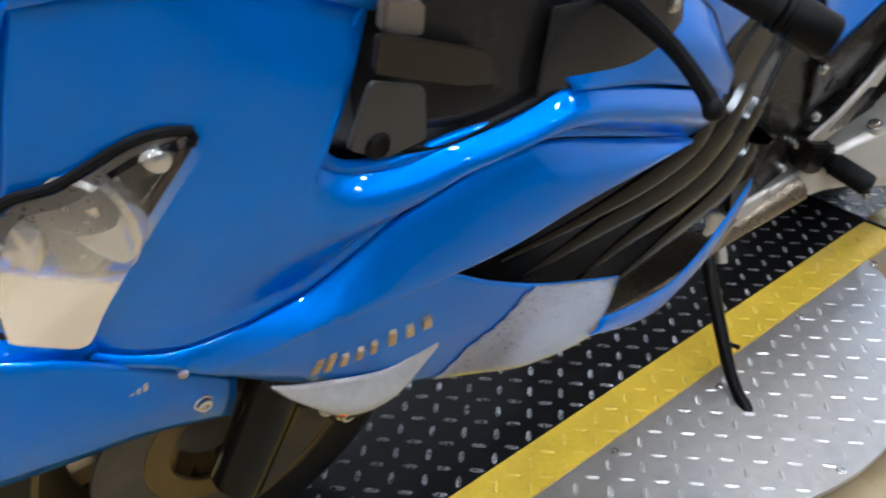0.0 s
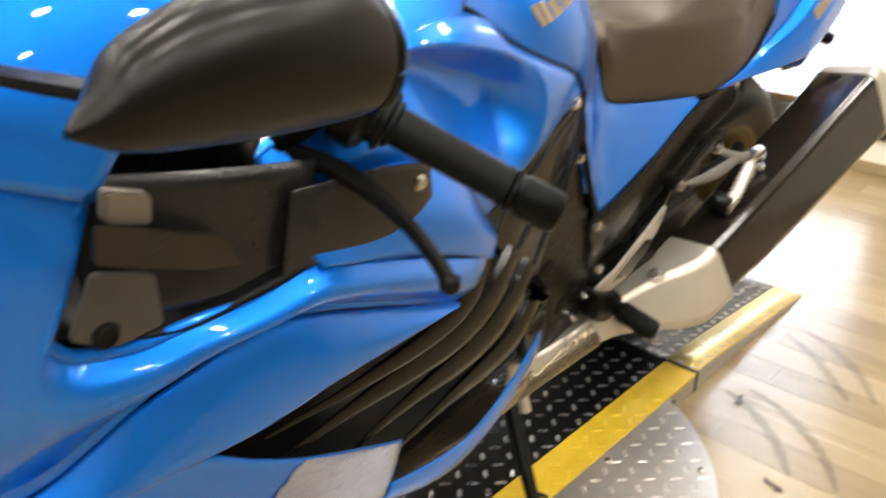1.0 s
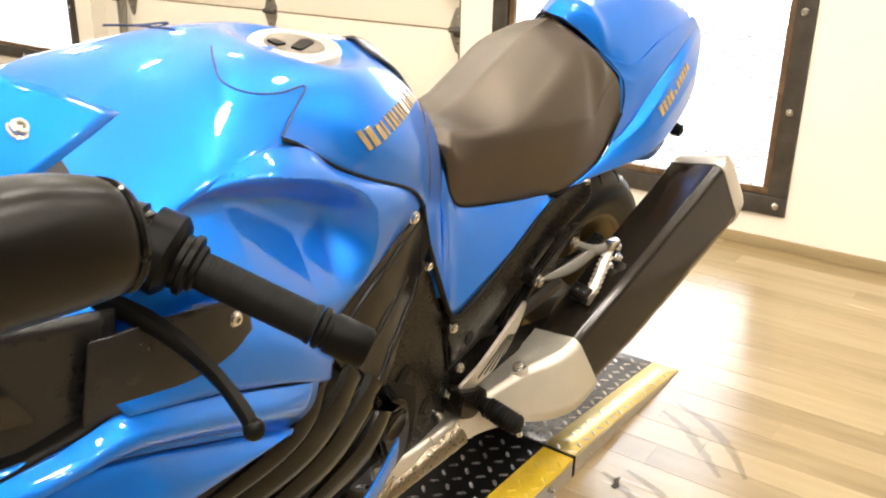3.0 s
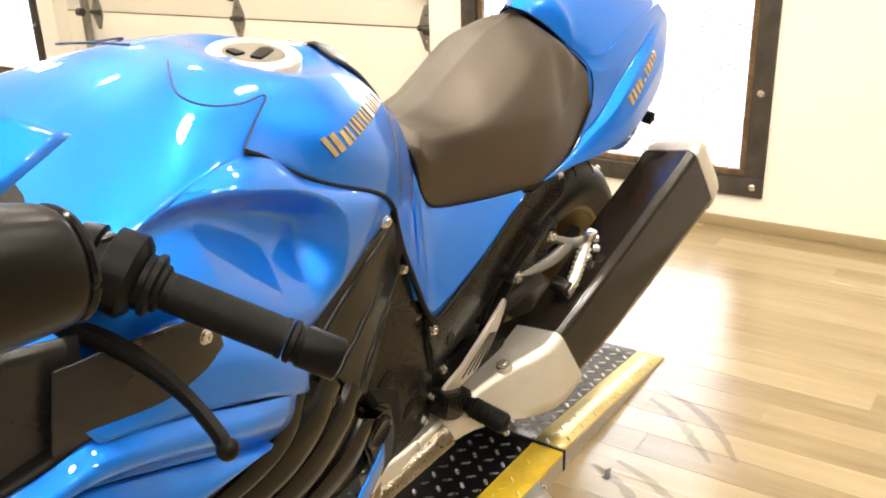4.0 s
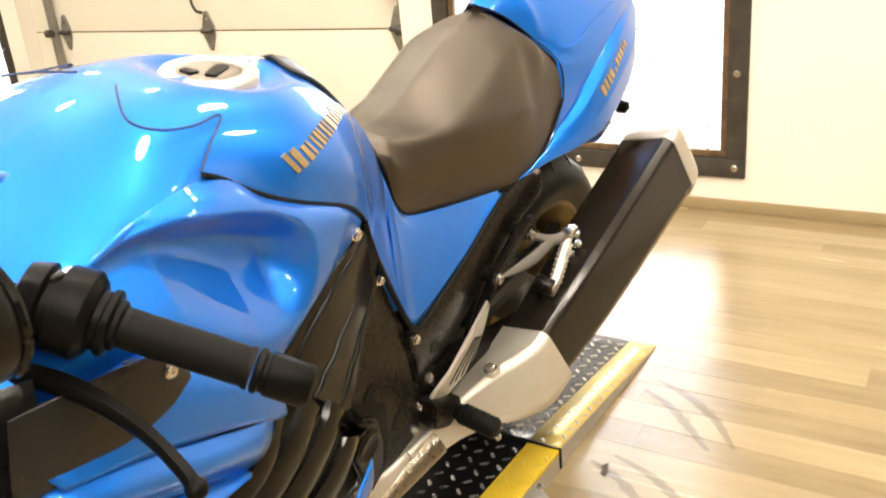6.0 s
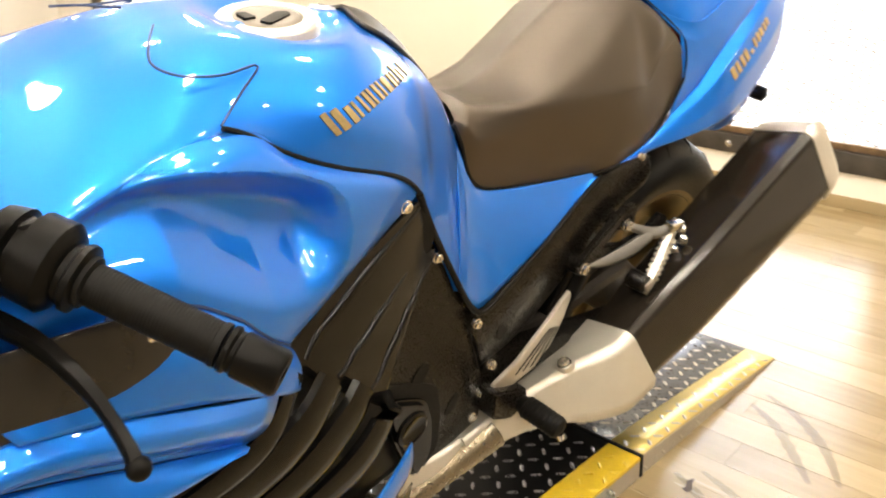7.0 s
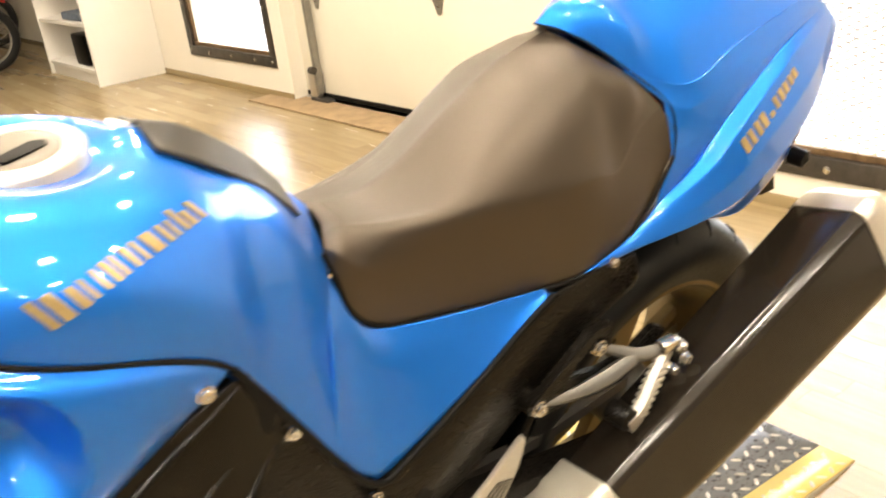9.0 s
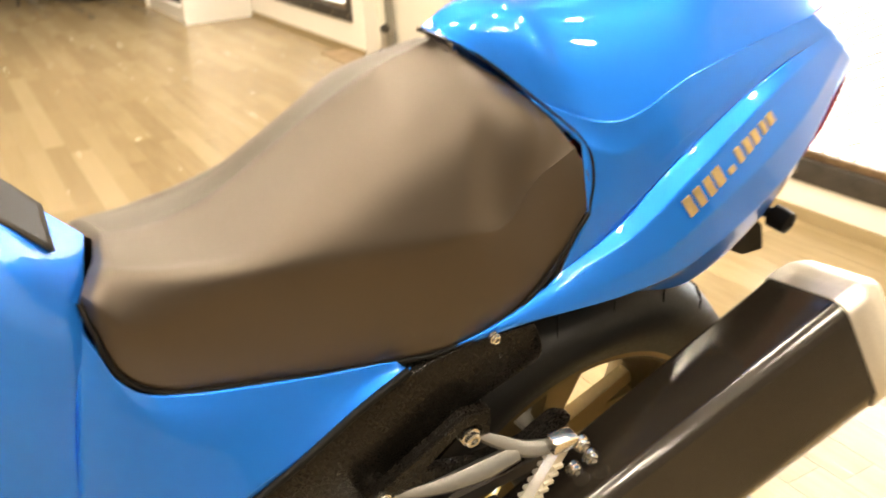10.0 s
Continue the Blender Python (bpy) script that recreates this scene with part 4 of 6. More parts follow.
capz, CAPX, TILT = on_tank(-.795, 0), -.795, -0.05
axis = (TILT, 0, 1)
part("filler_ring", lathe([(-0.02, 0.057), (0.0035, 0.057), (0.0065, 0.0545), (0.0075, 0.051), (0.0068, 0.0385), (0.004, 0.0375), (0.002, 0.035), (0.002, 0)], (CAPX, 0, capz - 0.003), axis, 56), SATIN, tank, "bright brushed filler ring")
part("filler_cap", lathe([(0, 0.0368), (0.0045, 0.0368), (0.0064, 0.034), (0.0068, 0.028), (0.0062, 0.0)], (CAPX, 0, capz - 0.002), axis, 44), CAPM, tank, "grey brown metal fuel cap")
keyhole = part("keyhole_cover", slab(rounded([(-.026, -.007), (.016, -.009), (.024, 0), (.016, .009), (-.026, .007)], .004), -0.003, 0.0015, 0.001), BLACK, tank, "black keyhole cover")
keyhole.data.transform(Matrix.Translation((CAPX + 0.004, -0.010, capz + 0.005)) @ Matrix.Rotation(radians(25), 4, "Z") @ Matrix.Rotation(radians(90), 4, "X"))
part("latch", slab(rounded([(-.006, -.010), (.006, -.010), (.008, .010), (-.008, .010)], .003), -0.003, 0.001, 0.0008), BLACK, tank, "small black latch").data.transform(Matrix.Translation((CAPX - 0.024, 0.008, capz + 0.005)) @ Matrix.Rotation(radians(90), 4, "X"))
# rubber pad at the rear of the tank
pad = [[(x, y, on_tank(x, y, 0.0085)) for y in (-w, -w / 2, 0)] for x, w in ((-.69, .043), (-.655, .050), (-.62, .046), (-.58, .042), (-.545, .040))]
thick(part("tank_pad", grid_mesh(both(surface(pad, 10, 24)))[0], TRAY, tank, "black rubber tank pad"), 0.005, 1)
# joint lines
seam = [(-.956, -.156, .949), (-.928, -.155, .936), (-.885, -.166, .910), (-.83, -.174, .886), (-.75, -.174, .856), (-.705, -.166, .828), (-.675, -.158, .795), (-.64, -.147, .745), (-.60, -.145, .69), (-.555, -.147, .62), (-.535, -.148, .588)]
for s in (-1, 1):
    part("seam", tube([(x, -s * y, z) for x, y, z in seam[:7]], 0.0027, 40, 8), RUBBER, bike, "black rubber joint")
    up = [(x, -s * y, z + 0.0006) for x, y, z in ((-.956, -.153, .95), (-.92, -.131, .967), (-.89, -.113, .982), (-.93, -.117, .981), (-.97, -.113, .985), (-.988, -.093, .992), (-.973, -.062, 1.0), (-.949, -.029, 1.004))]
    part("cover_joint", tube(up, 0.0013, 60, 6), SEAMB, bike)

# side covers with the deep knee pocket
SIDE = [
    [(-1.22, -.178, .862), (-1.1, -.172, .918), (-1.0, -.162, .944), (-.925, -.153, .938), (-.885, -.165, .91), (-.83, -.173, .887), (-.75, -.173, .857), (-.69, -.16, .818)],
    [(-1.22, -.190, .856), (-1.1, -.194, .908), (-1.0, -.192, .928), (-.935, -.188, .917), (-.888, -.190, .895), (-.835, -.192, .872), (-.765, -.186, .843), (-.708, -.167, .808)],
    [(-1.22, -.200, .835), (-1.1, -.205, .875), (-1.02, -.208, .875), (-.955, -.207, .858), (-.90, -.207, .842), (-.852, -.205, .818), (-.81, -.198, .79), (-.775, -.180, .778)],
    [(-1.22, -.20, .80), (-1.1, -.205, .832), (-1.03, -.213, .822), (-.98, -.218, .790), (-.955, -.217, .765), (-.935, -.215, .744), (-.918, -.211, .730), (-.902, -.205, .716)],
]
POCKET = [(-1.30, .845), (-1.22, .880), (-1.15, .915), (-1.074, .934), (-1.017, .934), (-.952, .920), (-.890, .900), (-.855, .882), (-.835, .858), (-.829, .828), (-.833, .795), (-.850, .765), (-.878, .748)]
rim_line = spline(POCKET, 120)


def pocket(x, z):
    """How far the knee pocket is pressed in: deep under its upper lip, running out below."""
    d = np.hypot(rim_line[:, 0] - x, rim_line[:, 1] - z)
    ring, hit = [*POCKET, (-.95, .73), (-1.10, .76), (-1.30, .76)], False
    for (xa, za), (xb, zb) in zip(ring, ring[1:] + ring[:1]):
        if (za > z) != (zb > z) and x < xa + (z - za) * (xb - xa) / (zb - za):
            hit = not hit
    if not hit:
        return 0.0
    u, w = min(1.0, d.min() / 0.044), min(1.0, max(0.0, (z - np.interp(x, [-1.2, -1.1, -1.03, -.98, -.93, -.88], [.832, .842, .830, .800, .768, .750])) / 0.085))
    return 0.052 * u ** 1.4 * (2.4 - 1.4 * u) * w * w * (3 - 2 * w)


cover_grid = surface(SIDE, 130, 90, even=False)
for i, j in np.ndindex(cover_grid.shape[:2]):
    cover_grid[i, j, 1] += pocket(cover_grid[i, j, 0], cover_grid[i, j, 2])
pair("side_cover", cover_grid, BLUE, "blue side cover with a deep knee pocket")
# shoulder of the fairing behind the opening, up to the side cover
SHL = [(-1.195, -.250, .783), (-1.11, -.252, .764), (-1.05, -.252, .745), (-1.0, -.251, .727), (-.972, -.2495, .714), (-.945, -.245, .699), (-.925, -.239, .688), (-.910, -.232, .680)]
SHM = [tuple(np.array(a) * 0.5 + np.array(b) * 0.5 + np.array((0, -0.008, 0.006))) for a, b in zip(SIDE[3], SHL)]
pair("fairing_shoulder", surface([SIDE[3], SHM, SHL], 60, 14, even=False), BLUE, "blue fairing shoulder")
for s in (-1, 1):
    part("cover_joint", tube([(x, -s * y, z) for x, y, z in [(x, y - .0005, z) for x, y, z in SIDE[3][1:]]], 0.0018, 30, 6), SEAMB, bike)

# seat
SEATS = [
    [(-.536, -.066, .828), (-.534, -.066, .833), (-.530, -.060, .838), (-.515, -.03, .841), (-.508, 0, .842)],
    [(-.530, -.080, .806), (-.526, -.082, .825), (-.519, -.074, .846), (-.506, -.045, .848), (-.500, 0, .847)],
    [(-.512, -.088, .758), (-.507, -.092, .80), (-.499, -.081, .843), (-.495, -.055, .847), (-.49, 0, .845)],
    [(-.472, -.091, .727), (-.465, -.098, .775), (-.458, -.097, .842), (-.45, -.066, .845), (-.45, 0, .844)],
    [(-.41, -.099, .718), (-.405, -.106, .765), (-.407, -.108, .842), (-.395, -.078, .853), (-.395, 0, .861)],
    [(-.33, -.112, .712), (-.33, -.118, .758), (-.333, -.121, .845), (-.325, -.076, .886), (-.325, 0, .906)],
    [(-.245, -.125, .708), (-.245, -.130, .755), (-.252, -.130, .843), (-.245, -.080, .918), (-.245, 0, .951)],
    [(-.19, -.132, .711), (-.185, -.136, .757), (-.196, -.132, .842), (-.19, -.080, .930), (-.197, 0, .967)],
    [(-.125, -.134, .733), (-.12, -.136, .77), (-.150, -.125, .836), (-.158, -.078, .934), (-.18, 0, .973)],
    [(-.08, -.132, .775), (-.075, -.127, .806), (-.113, -.114, .868), (-.120, -.088, .926), (-.187, 0, .979)],
    [(-.049, -.127, .826), (-.047, -.120, .858), (-.064, -.106, .889), (-.103, -.070, .929), (-.192, 0, .983)],
]


def creased(row, k):
    """The same row with an edge at its third point, firmer as k falls."""
    b, m, c, t, o = (np.array(p) for p in row)
    return [tuple(p) for p in (b, m, c + 0.16 * k * (m - c), c + 0.12 * k * (t - c), t, o)]


FIRM = (3.5, 3.5, 3.2, 2.6, 2.0, 1.8, 1.5, 1.1, 0.7, 0.5, 0.7)
seat_grid = both(surface([creased(r, k) for r, k in zip(SEATS, FIRM)], 44, 72, even=False))
for p in seat_grid.reshape(-1, 3):  # far half lowered and narrowed until its outline fits from the camera
    if p[1] > 0:
        f = min(1.0, max(0.0, (-.24 - p[0]) / 0.12))
        p[2] -= 0.020 * f * min(1.0, p[1] / 0.08)
        p[1] *= 1 - 0.15 * f
seat = part("seat", grid_mesh(seat_grid)[0], SEAT, bike, "black vinyl rider seat with a raised rear")
edge = [(r[0][0], r[0][1] - 0.002, r[0][2]) for r in SEATS[:-1]]
for s in (-1, 1):
    part("seat_piping", tube([(x, -s * y, z) for x, y, z in edge] + [(-.046, s * .129, .826)], 0.0027, 80, 8), RUBBER, seat, "black seat edge")
    part("seat_piping", tube([(-.046, s * .129, .826), (-.044, s * .121, .862), (-.054, s * .106, .893), (-.101, s * .072, .932), (-.152, s * .034, .968), (-.196, 0, .984)], 0.0015, 40, 8), RUBBER, seat, "black seat edge")

# wedge panel under the seat
WT = [(-.541, -.076, .818), (-.529, -.085, .79), (-.514, -.093, .756), (-.474, -.096, .728), (-.36, -.113, .716), (-.255, -.127, .711)]
WM = [(-.556, -.117, .735), (-.535, -.113, .715), (-.51, -.113, .70), (-.46, -.118, .69), (-.36, -.127, .690), (-.25, -.132, .706)]
WB = [(-.572, -.151, .64), (-.552, -.153, .61), (-.53, -.154, .588), (-.505, -.154, .583), (-.38, -.150, .644), (-.245, -.138, .708)]
pair("wedge_panel", surface([WT, WM, WB], 50, 24), BLUE, "blue triangular side panel")
for s in (-1, 1):
    part("seam", tube([(x, -s * y, z) for x, y, z in [(-.69, -.162, .812), (-.645, -.152, .745), (-.587, -.154, .655), (-.55, -.156, .60), (-.525, -.157, .577), (-.497, -.157, .578), (-.38, -.152, .640), (-.30, -.145, .684), (-.248, -.140, .706)]], 0.0045, 60, 8), RUBBER, bike, "black rubber edge")

# tail
TS = [
    [(-.101, -.071, .928), (-.018, -.108, .908), (.07, -.106, .938), (.17, -.098, .957), (.262, -.085, .966)],
    [(-.056, -.105, .890), (-.008, -.120, .880), (.07, -.118, .914), (.17, -.106, .944), (.272, -.086, .960)],
    [(-.047, -.126, .828), (.0, -.128, .842), (.065, -.128, .886), (.175, -.112, .933), (.285, -.087, .952)],
    [(-.07, -.133, .765), (-.002, -.133, .806), (.062, -.132, .866), (.174, -.115, .922), (.30, -.088, .944)],
    [(-.09, -.135, .750), (.002, -.150, .797), (.070, -.150, .856), (.182, -.128, .914), (.312, -.088, .936)],
    [(-.13, -.136, .732), (.012, -.164, .770), (.10, -.166, .822), (.22, -.141, .878), (.335, -.087, .925)],
    [(-.16, -.135, .722), (.0, -.167, .744), (.10, -.170, .770), (.24, -.143, .832), (.358, -.083, .912)],
    [(-.193, -.132, .712), (-.01, -.152, .734), (.115, -.155, .724), (.255, -.128, .786), (.379, -.076, .900)],
    [(-.20, -.112, .706), (-.02, -.13, .727), (.09, -.13, .722), (.25, -.10, .77), (.366, -.05, .885)],
]
tg = facets(TS, 48, 5)
pair("tail_side", tg, BLUE, "blue tail side panel")
COWL = [
    [(-.101, -.071, .928), (-.124, -.053, .948), (-.165, -.026, .976), (-.193, 0, .985)],
    [(-.091, -.075, .929), (-.110, -.057, .960), (-.146, -.028, .991), (-.170, 0, 1.000)],
    [(-.080, -.080, .926), (-.093, -.062, .970), (-.116, -.032, 1.001), (-.130, 0, 1.008)],
    [(-.058, -.090, .919), (-.066, -.064, .968), (-.075, -.034, .998), (-.080, 0, 1.004)],
    [(-.018, -.108, .908), (.0, -.076, .968), (.006, -.040, 1.002), (.01, 0, 1.010)],
    [(.07, -.106, .938), (.10, -.073, .986), (.11, -.038, 1.012), (.12, 0, 1.018)],
    [(.17, -.098, .957), (.205, -.064, .986), (.22, -.032, .998), (.23, 0, 1.002)],
    [(.262, -.085, .966), (.33, -.05, .962), (.365, -.025, .955), (.378, 0, .953)],
]
part("seat_cowl", grid_mesh(both(surface([[(r[0][0], r[0][1] + 0.001, r[0][2] - 0.007)] + r for r in COWL], 32, 52, even=False)))[0], BLUE, bike, "blue solo seat cowl")
rearface = [[(.262, -.085, .966), (.33, -.05, .962), (.378, 0, .953)], [(.30, -.088, .942), (.36, -.045, .93), (.39, 0, .925)], [(.377, -.078, .899), (.392, -.04, .895), (.398, 0, .893)], [(.30, -.11, .80), (.33, -.05, .80), (.34, 0, .80)], [(.12, -.12, .735), (.15, -.05, .735), (.16, 0, .735)]]
part("tail_light", grid_mesh(both(surface(rearface, 12, 16)))[0], material("red_lens", (0.25, 0.01, 0.01), 0.2, 0, 0.8), bike, "dark red tail light")
part("under_tail", slab([(-.30, .69), (-.06, .705), (-.08, .67), (-.16, .65), (-.3, .63)], -.10, .10, 0.004), BLACK, bike, "black under tail tray")
part("plate_holder", slab(rounded([(.16, .74), (.26, .755), (.38, .66), (.40, .62), (.36, .62), (.22, .69)], 0.008), -.05, .05, 0.003), BLACK, bike, "black number plate holder")
for s in (-1, 1):
    rs = part("rear_signal", lathe([(0, 0.007), (0.06, 0.007), (0.063, 0.014), (0.085, 0.013), (0.09, 0)], (.28, s * .05, .735), (0.1, s, 0), 16), BLACK, bike, "black rear turn signal")
    bolt((-.155, s * .150, .722), (0, s, 0), 0.005, bike)


# ---------- frame, engine side and swinging arm ----------
PLATEO = rounded([(-.68, .80), (-.64, .735), (-.585, .645), (-.535, .575), (-.525, .54), (-.505, .50), (-.475, .445), (-.458, .40), (-.455, .33), (-.47, .27), (-.54, .25), (-.60, .32), (-.66, .44), (-.70, .54), (-.74, .62), (-.78, .70), (-.73, .76)], 0.012)
for s in (-1, 1):
    fp = part("frame_plate", slab(PLATEO, s * 0.145, s * 0.125, 0.003), FRAME, bike, "satin black frame side plate")
    for c, r1, r2, a in (((-.619, .500), .013, .022, -35), ((-.534, .404), .010, .020, -30)):
        o, w = [], radians(a)
        for k in range(16):
            t = 2 * math.pi * k / 16
            u, v = r1 * math.cos(t), r2 * math.sin(t)
            o.append((c[0] + u * math.cos(w) - v * math.sin(w), c[1] + u * math.sin(w) + v * math.cos(w)))
        # dark sheets laid on the plate paint the shade in its openings
        part("recess", slab(o, s * 0.1465, s * 0.14, 0), RUBBER, fp, "dark sheet for the shade in an opening of the plate")
    part("recess", slab(rounded([(-.705, .525), (-.655, .505), (-.60, .478), (-.577, .462), (-.560, .40), (-.555, .33), (-.60, .30), (-.66, .40)], 0.014), s * 0.1468, s * 0.14, 0), RUBBER, fp, "dark sheet for the shade round the engine cover")
    cover = part("pivot_cover", slab(rounded([(-.70, .495), (-.655, .480), (-.605, .455), (-.583, .40), (-.578, .34), (-.61, .30), (-.66, .40)], 0.016), s * 0.158, s * 0.14, 0.006), GLOSS, fp, "glossy black engine cover")
    part("cover_boss", lathe([(0, .03), (.004, .029), (.006, .024), (.003, .020), (.003, 0)], (-.635, s * .157, .42), (0, s, 0), 24), GLOSS, cover, "round boss on the cover")
    part("plate_joint", tube([(-.535, s * .147, .560), (-.515, s * .1475, .515), (-.487, s * .1475, .452)], 0.002, 16, 6), RUBBER, fp, "joint to the rear rail")
    # rear frame rail
    rail = [[(-.535, s * .150, .575), (-.44, s * .146, .60), (-.33, s * .140, .665), (-.20, s * .134, .706), (-.08, s * .125, .70)], [(-.53, s * .155, .545), (-.43, s * .152, .565), (-.32, s * .146, .625), (-.19, s * .138, .675), (-.07, s * .128, .68)], [(-.50, s * .152, .50), (-.40, s * .148, .515), (-.29, s * .142, .575), (-.17, s * .136, .635), (-.06, s * .126, .655)], [(-.47, s * .14, .44), (-.37, s * .138, .47), (-.27, s * .134, .535), (-.16, s * .128, .605), (-.06, s * .12, .635)]]
    ob = part("frame_rail", grid_mesh(surface(rail, 30, 16))[0], FRAME, bike, "black rear frame rail")
    thick(ob, 0.02, 1 if s < 0 else -1, 0.003)
    # no real hole: a dark disc paints its shade on the rail
    part("rail_hole", lathe([(0, 0.017), (0.002, 0.017), (0.002, 0)], (-.445, s * .149, .507), (0.15, s, 0), 18), RUBBER, ob, "dark disc for the shade in a hole")
    for p in ((-.529, -.159, .561), (-.468, -.156, .456), (-.474, -.15, .40), (-.624, -.147, .698), (-.723, -.172, .81), (-.485, -.15, .355)):
        bolt((p[0], -s * p[1] + (0.002 * s), p[2]), (0, s, 0), 0.0068, bike)
    # foot rest bracket, heel guard and peg
    hg = part("heel_guard", slab(rounded([(-.300, .532), (-.292, .520), (-.300, .478), (-.322, .432), (-.358, .402), (-.428, .388), (-.462, .402), (-.462, .418), (-.41, .438), (-.352, .485)], 0.007), s * 0.166, s * 0.160, 0.0015), SATIN, bike, "brushed aluminium heel guard")
    for k in range(4):
        a = k * 0.013
        # dark bars on the guard paint the shade of its slots
        part("slot", tube([(-.408 + a * 1.5, s * 0.1665, .412 - a * 0.1), (-.335 + a * 0.55, s * 0.1665, .474 - a * 0.15)], 0.0012, 6, 6), RUBBER, hg, "dark bar for the shade in a slot")
    peg = part("foot_peg", lathe([(0, 0.012), (0.012, 0.016), (0.014, 0.0175), (0.078, 0.0185), (0.082, 0.017), (0.084, 0.012), (0.086, 0.0)], (-.40, s * .178, .362), (0.05, s, -0.05), 18), RUBBER, bike, "ribbed black rubber foot peg")
    for k in range(8):
        part("rib", lathe([(0, 0.0175), (0.001, 0.0196), (0.0045, 0.0196), (0.0055, 0.0175)], Vector((-.40, s * .178, .362)) + Vector((0.05, s, -0.05)).normalized() * (0.016 + 0.008 * k), (0.05, s, -0.05), 16), RUBBER, peg)
    bolt((-.395, s * .262, .342), (0, s * 0.6, -0.8), 0.006, bike)
    part("peg_bracket", slab(rounded([(-.48, .42), (-.43, .40), (-.385, .385), (-.38, .345), (-.42, .335), (-.47, .36)], 0.012), s * 0.182, s * 0.150, 0.004), FRAME, bike, "black foot peg bracket")
    # silver lower cases
    low = [[(-.62, s * .13, .30), (-.54, s * .15, .315), (-.46, s * .155, .335), (-.40, s * .15, .345)], [(-.62, s * .14, .26), (-.54, s * .165, .272), (-.46, s * .168, .30), (-.36, s * .16, .318)], [(-.63, s * .12, .21), (-.54, s * .14, .225), (-.44, s * .145, .26), (-.34, s * .14, .29)]]
    thick(part("side_case", grid_mesh(surface(low, 20, 10))[0], ALU, bike, "cast aluminium lower case"), 0.01, 1 if s < 0 else -1)
    # exhaust
    pipe = [(-.78, s * .10, .19), (-.66, s * .13, .22), (-.55, s * .150, .265), (-.44, s * .165, .312)]
    ex = part("exhaust", tube(pipe, (0.018, 0.020, 0.022, 0.030), 24, 18), BELLYM, bike, "bare steel exhaust with a black muffler")
    ms = [(-s * a, b) for a, b in ((1.0, -0.42), (0.92, 0.12), (0.76, 0.50), (-0.30, 0.95), (-0.42, 0.92), (-0.52, 0.83), (-1.0, -0.26), (-0.95, -0.60), (-0.45, -0.98), (0.62, -1.02), (0.88, -0.82))]
    msec = []
    for i in range(len(ms)):
        a, b = np.array(ms[i]), np.array(ms[(i + 1) % len(ms)])
        msec += [tuple(a + (b - a) * t) for t in (0.04, 0.5, 0.96)]
    part("collar", tube([(-.50, s * .148, .300), (-.40, s * .158, .324), (-.31, s * .180, .346), (-.255, s * .203, .3605), (-.22, s * .2125, .3725), (-.18, s * .214, .3924)], (0.026, 0.032, 0.039, 0.051, 0.066, 0.077, 0.079), 36, section=msec), ALU, ex, "satin cast collar")
    part("washer", lathe([(-.006, .017), (.003, .017), (.003, .010)], (-.311, s * .195, .4055), (-0.3, -s * 0.42, 0.87), 18), SATIN, ex, "round washer")
    bolt((-.312, s * .194, .408), (-0.3, -s * 0.42, 0.87), 0.010, ex)
    part("muffler", tube([(-.195, s * .214, .3848), (.07, s * .214, .519), (.305, s * .213, .638)], (0.066, 0.078, 0.083, 0.0855, 0.088), 16, section=msec), MUFFLER, ex, "gloss black muffler shell")
    part("end_cap", tube([(.292, s * .213, .6315), (.305, s * .213, .638), (.330, s * .213, .651), (.352, s * .213, .662), (.356, s * .213, .664)], (0.0905, 0.0905, 0.0875, 0.076, 0.05), 18, section=msec), SATIN, ex, "satin silver end cap")
    # passenger bracket and peg
    br = part("hanger", slab(rounded([(-.30, .575), (-.27, .545), (-.20, .545), (-.12, .530), (-.05, .555), (-.03, .585), (-.06, .60), (-.10, .575), (-.17, .575), (-.23, .59), (-.185, .63), (-.165, .625), (-.17, .60), (-.15, .60), (-.155, .645), (-.19, .65)], 0.008), s * 0.168, s * 0.156, 0.003), FRAME, bike, "black passenger peg hanger")
    thick_arm = [(-.275, s * .164, .568), (-.225, s * .170, .563), (-.175, s * .178, .570), (-.125, s * .186, .588)]
    wing = [(-.5, -1), (.5, -1), (.9, -.2), (.7, .5), (0, 1), (-.7, .5), (-.9, -.2)]
    part("arm", tube(thick_arm, (0.003, 0.007, 0.011, 0.013, 0.010), 24, section=wing), ARMM, br, "curved satin grey arm")
    part("arm", tube([(-.172, s * .160, .612), (-.145, s * .172, .600), (-.115, s * .188, .591), (-.083, s * .202, .597)], (0.004, 0.007, 0.009, 0.010, 0.007), 24, section=wing), ARMM, br, "polished arm")
    part("peg_head", box(-.098, -.066, s * .204 - .010, s * .204 + .010, .594, .610, .004), CHROME, br, "polished peg head")
    part("boss", lathe([(-.02, .015), (.004, .015), (.007, .012), (.007, 0)], (-.28, s * .158, .568), (0, s, 0), 18), FRAME, br, "round black boss")
    part("boss", lathe([(-.02, .014), (.002, .014), (.005, .011), (.005, 0)], (-.172, s * .154, .611), (0, s, 0), 18), FRAME, br, "round black boss")
    for p in ((-.178, .615), (-.28, .567)):
        bolt((p[0], s * .168, p[1]), (0, s, 0), 0.009, br)
    pp = part("passenger_peg", tube([(-.150, s * .214, .505), (-.128, s * .214, .520), (-.100, s * .208, .560), (-.078, s * .204, .592)], (0.012, 0.010, 0.0095, 0.008), 20, section=[(-.6, -1), (.6, -1), (.8, 0), (.6, 1), (-.6, 1), (-.8, 0)]), SATIN, bike, "folded up silver passenger peg")
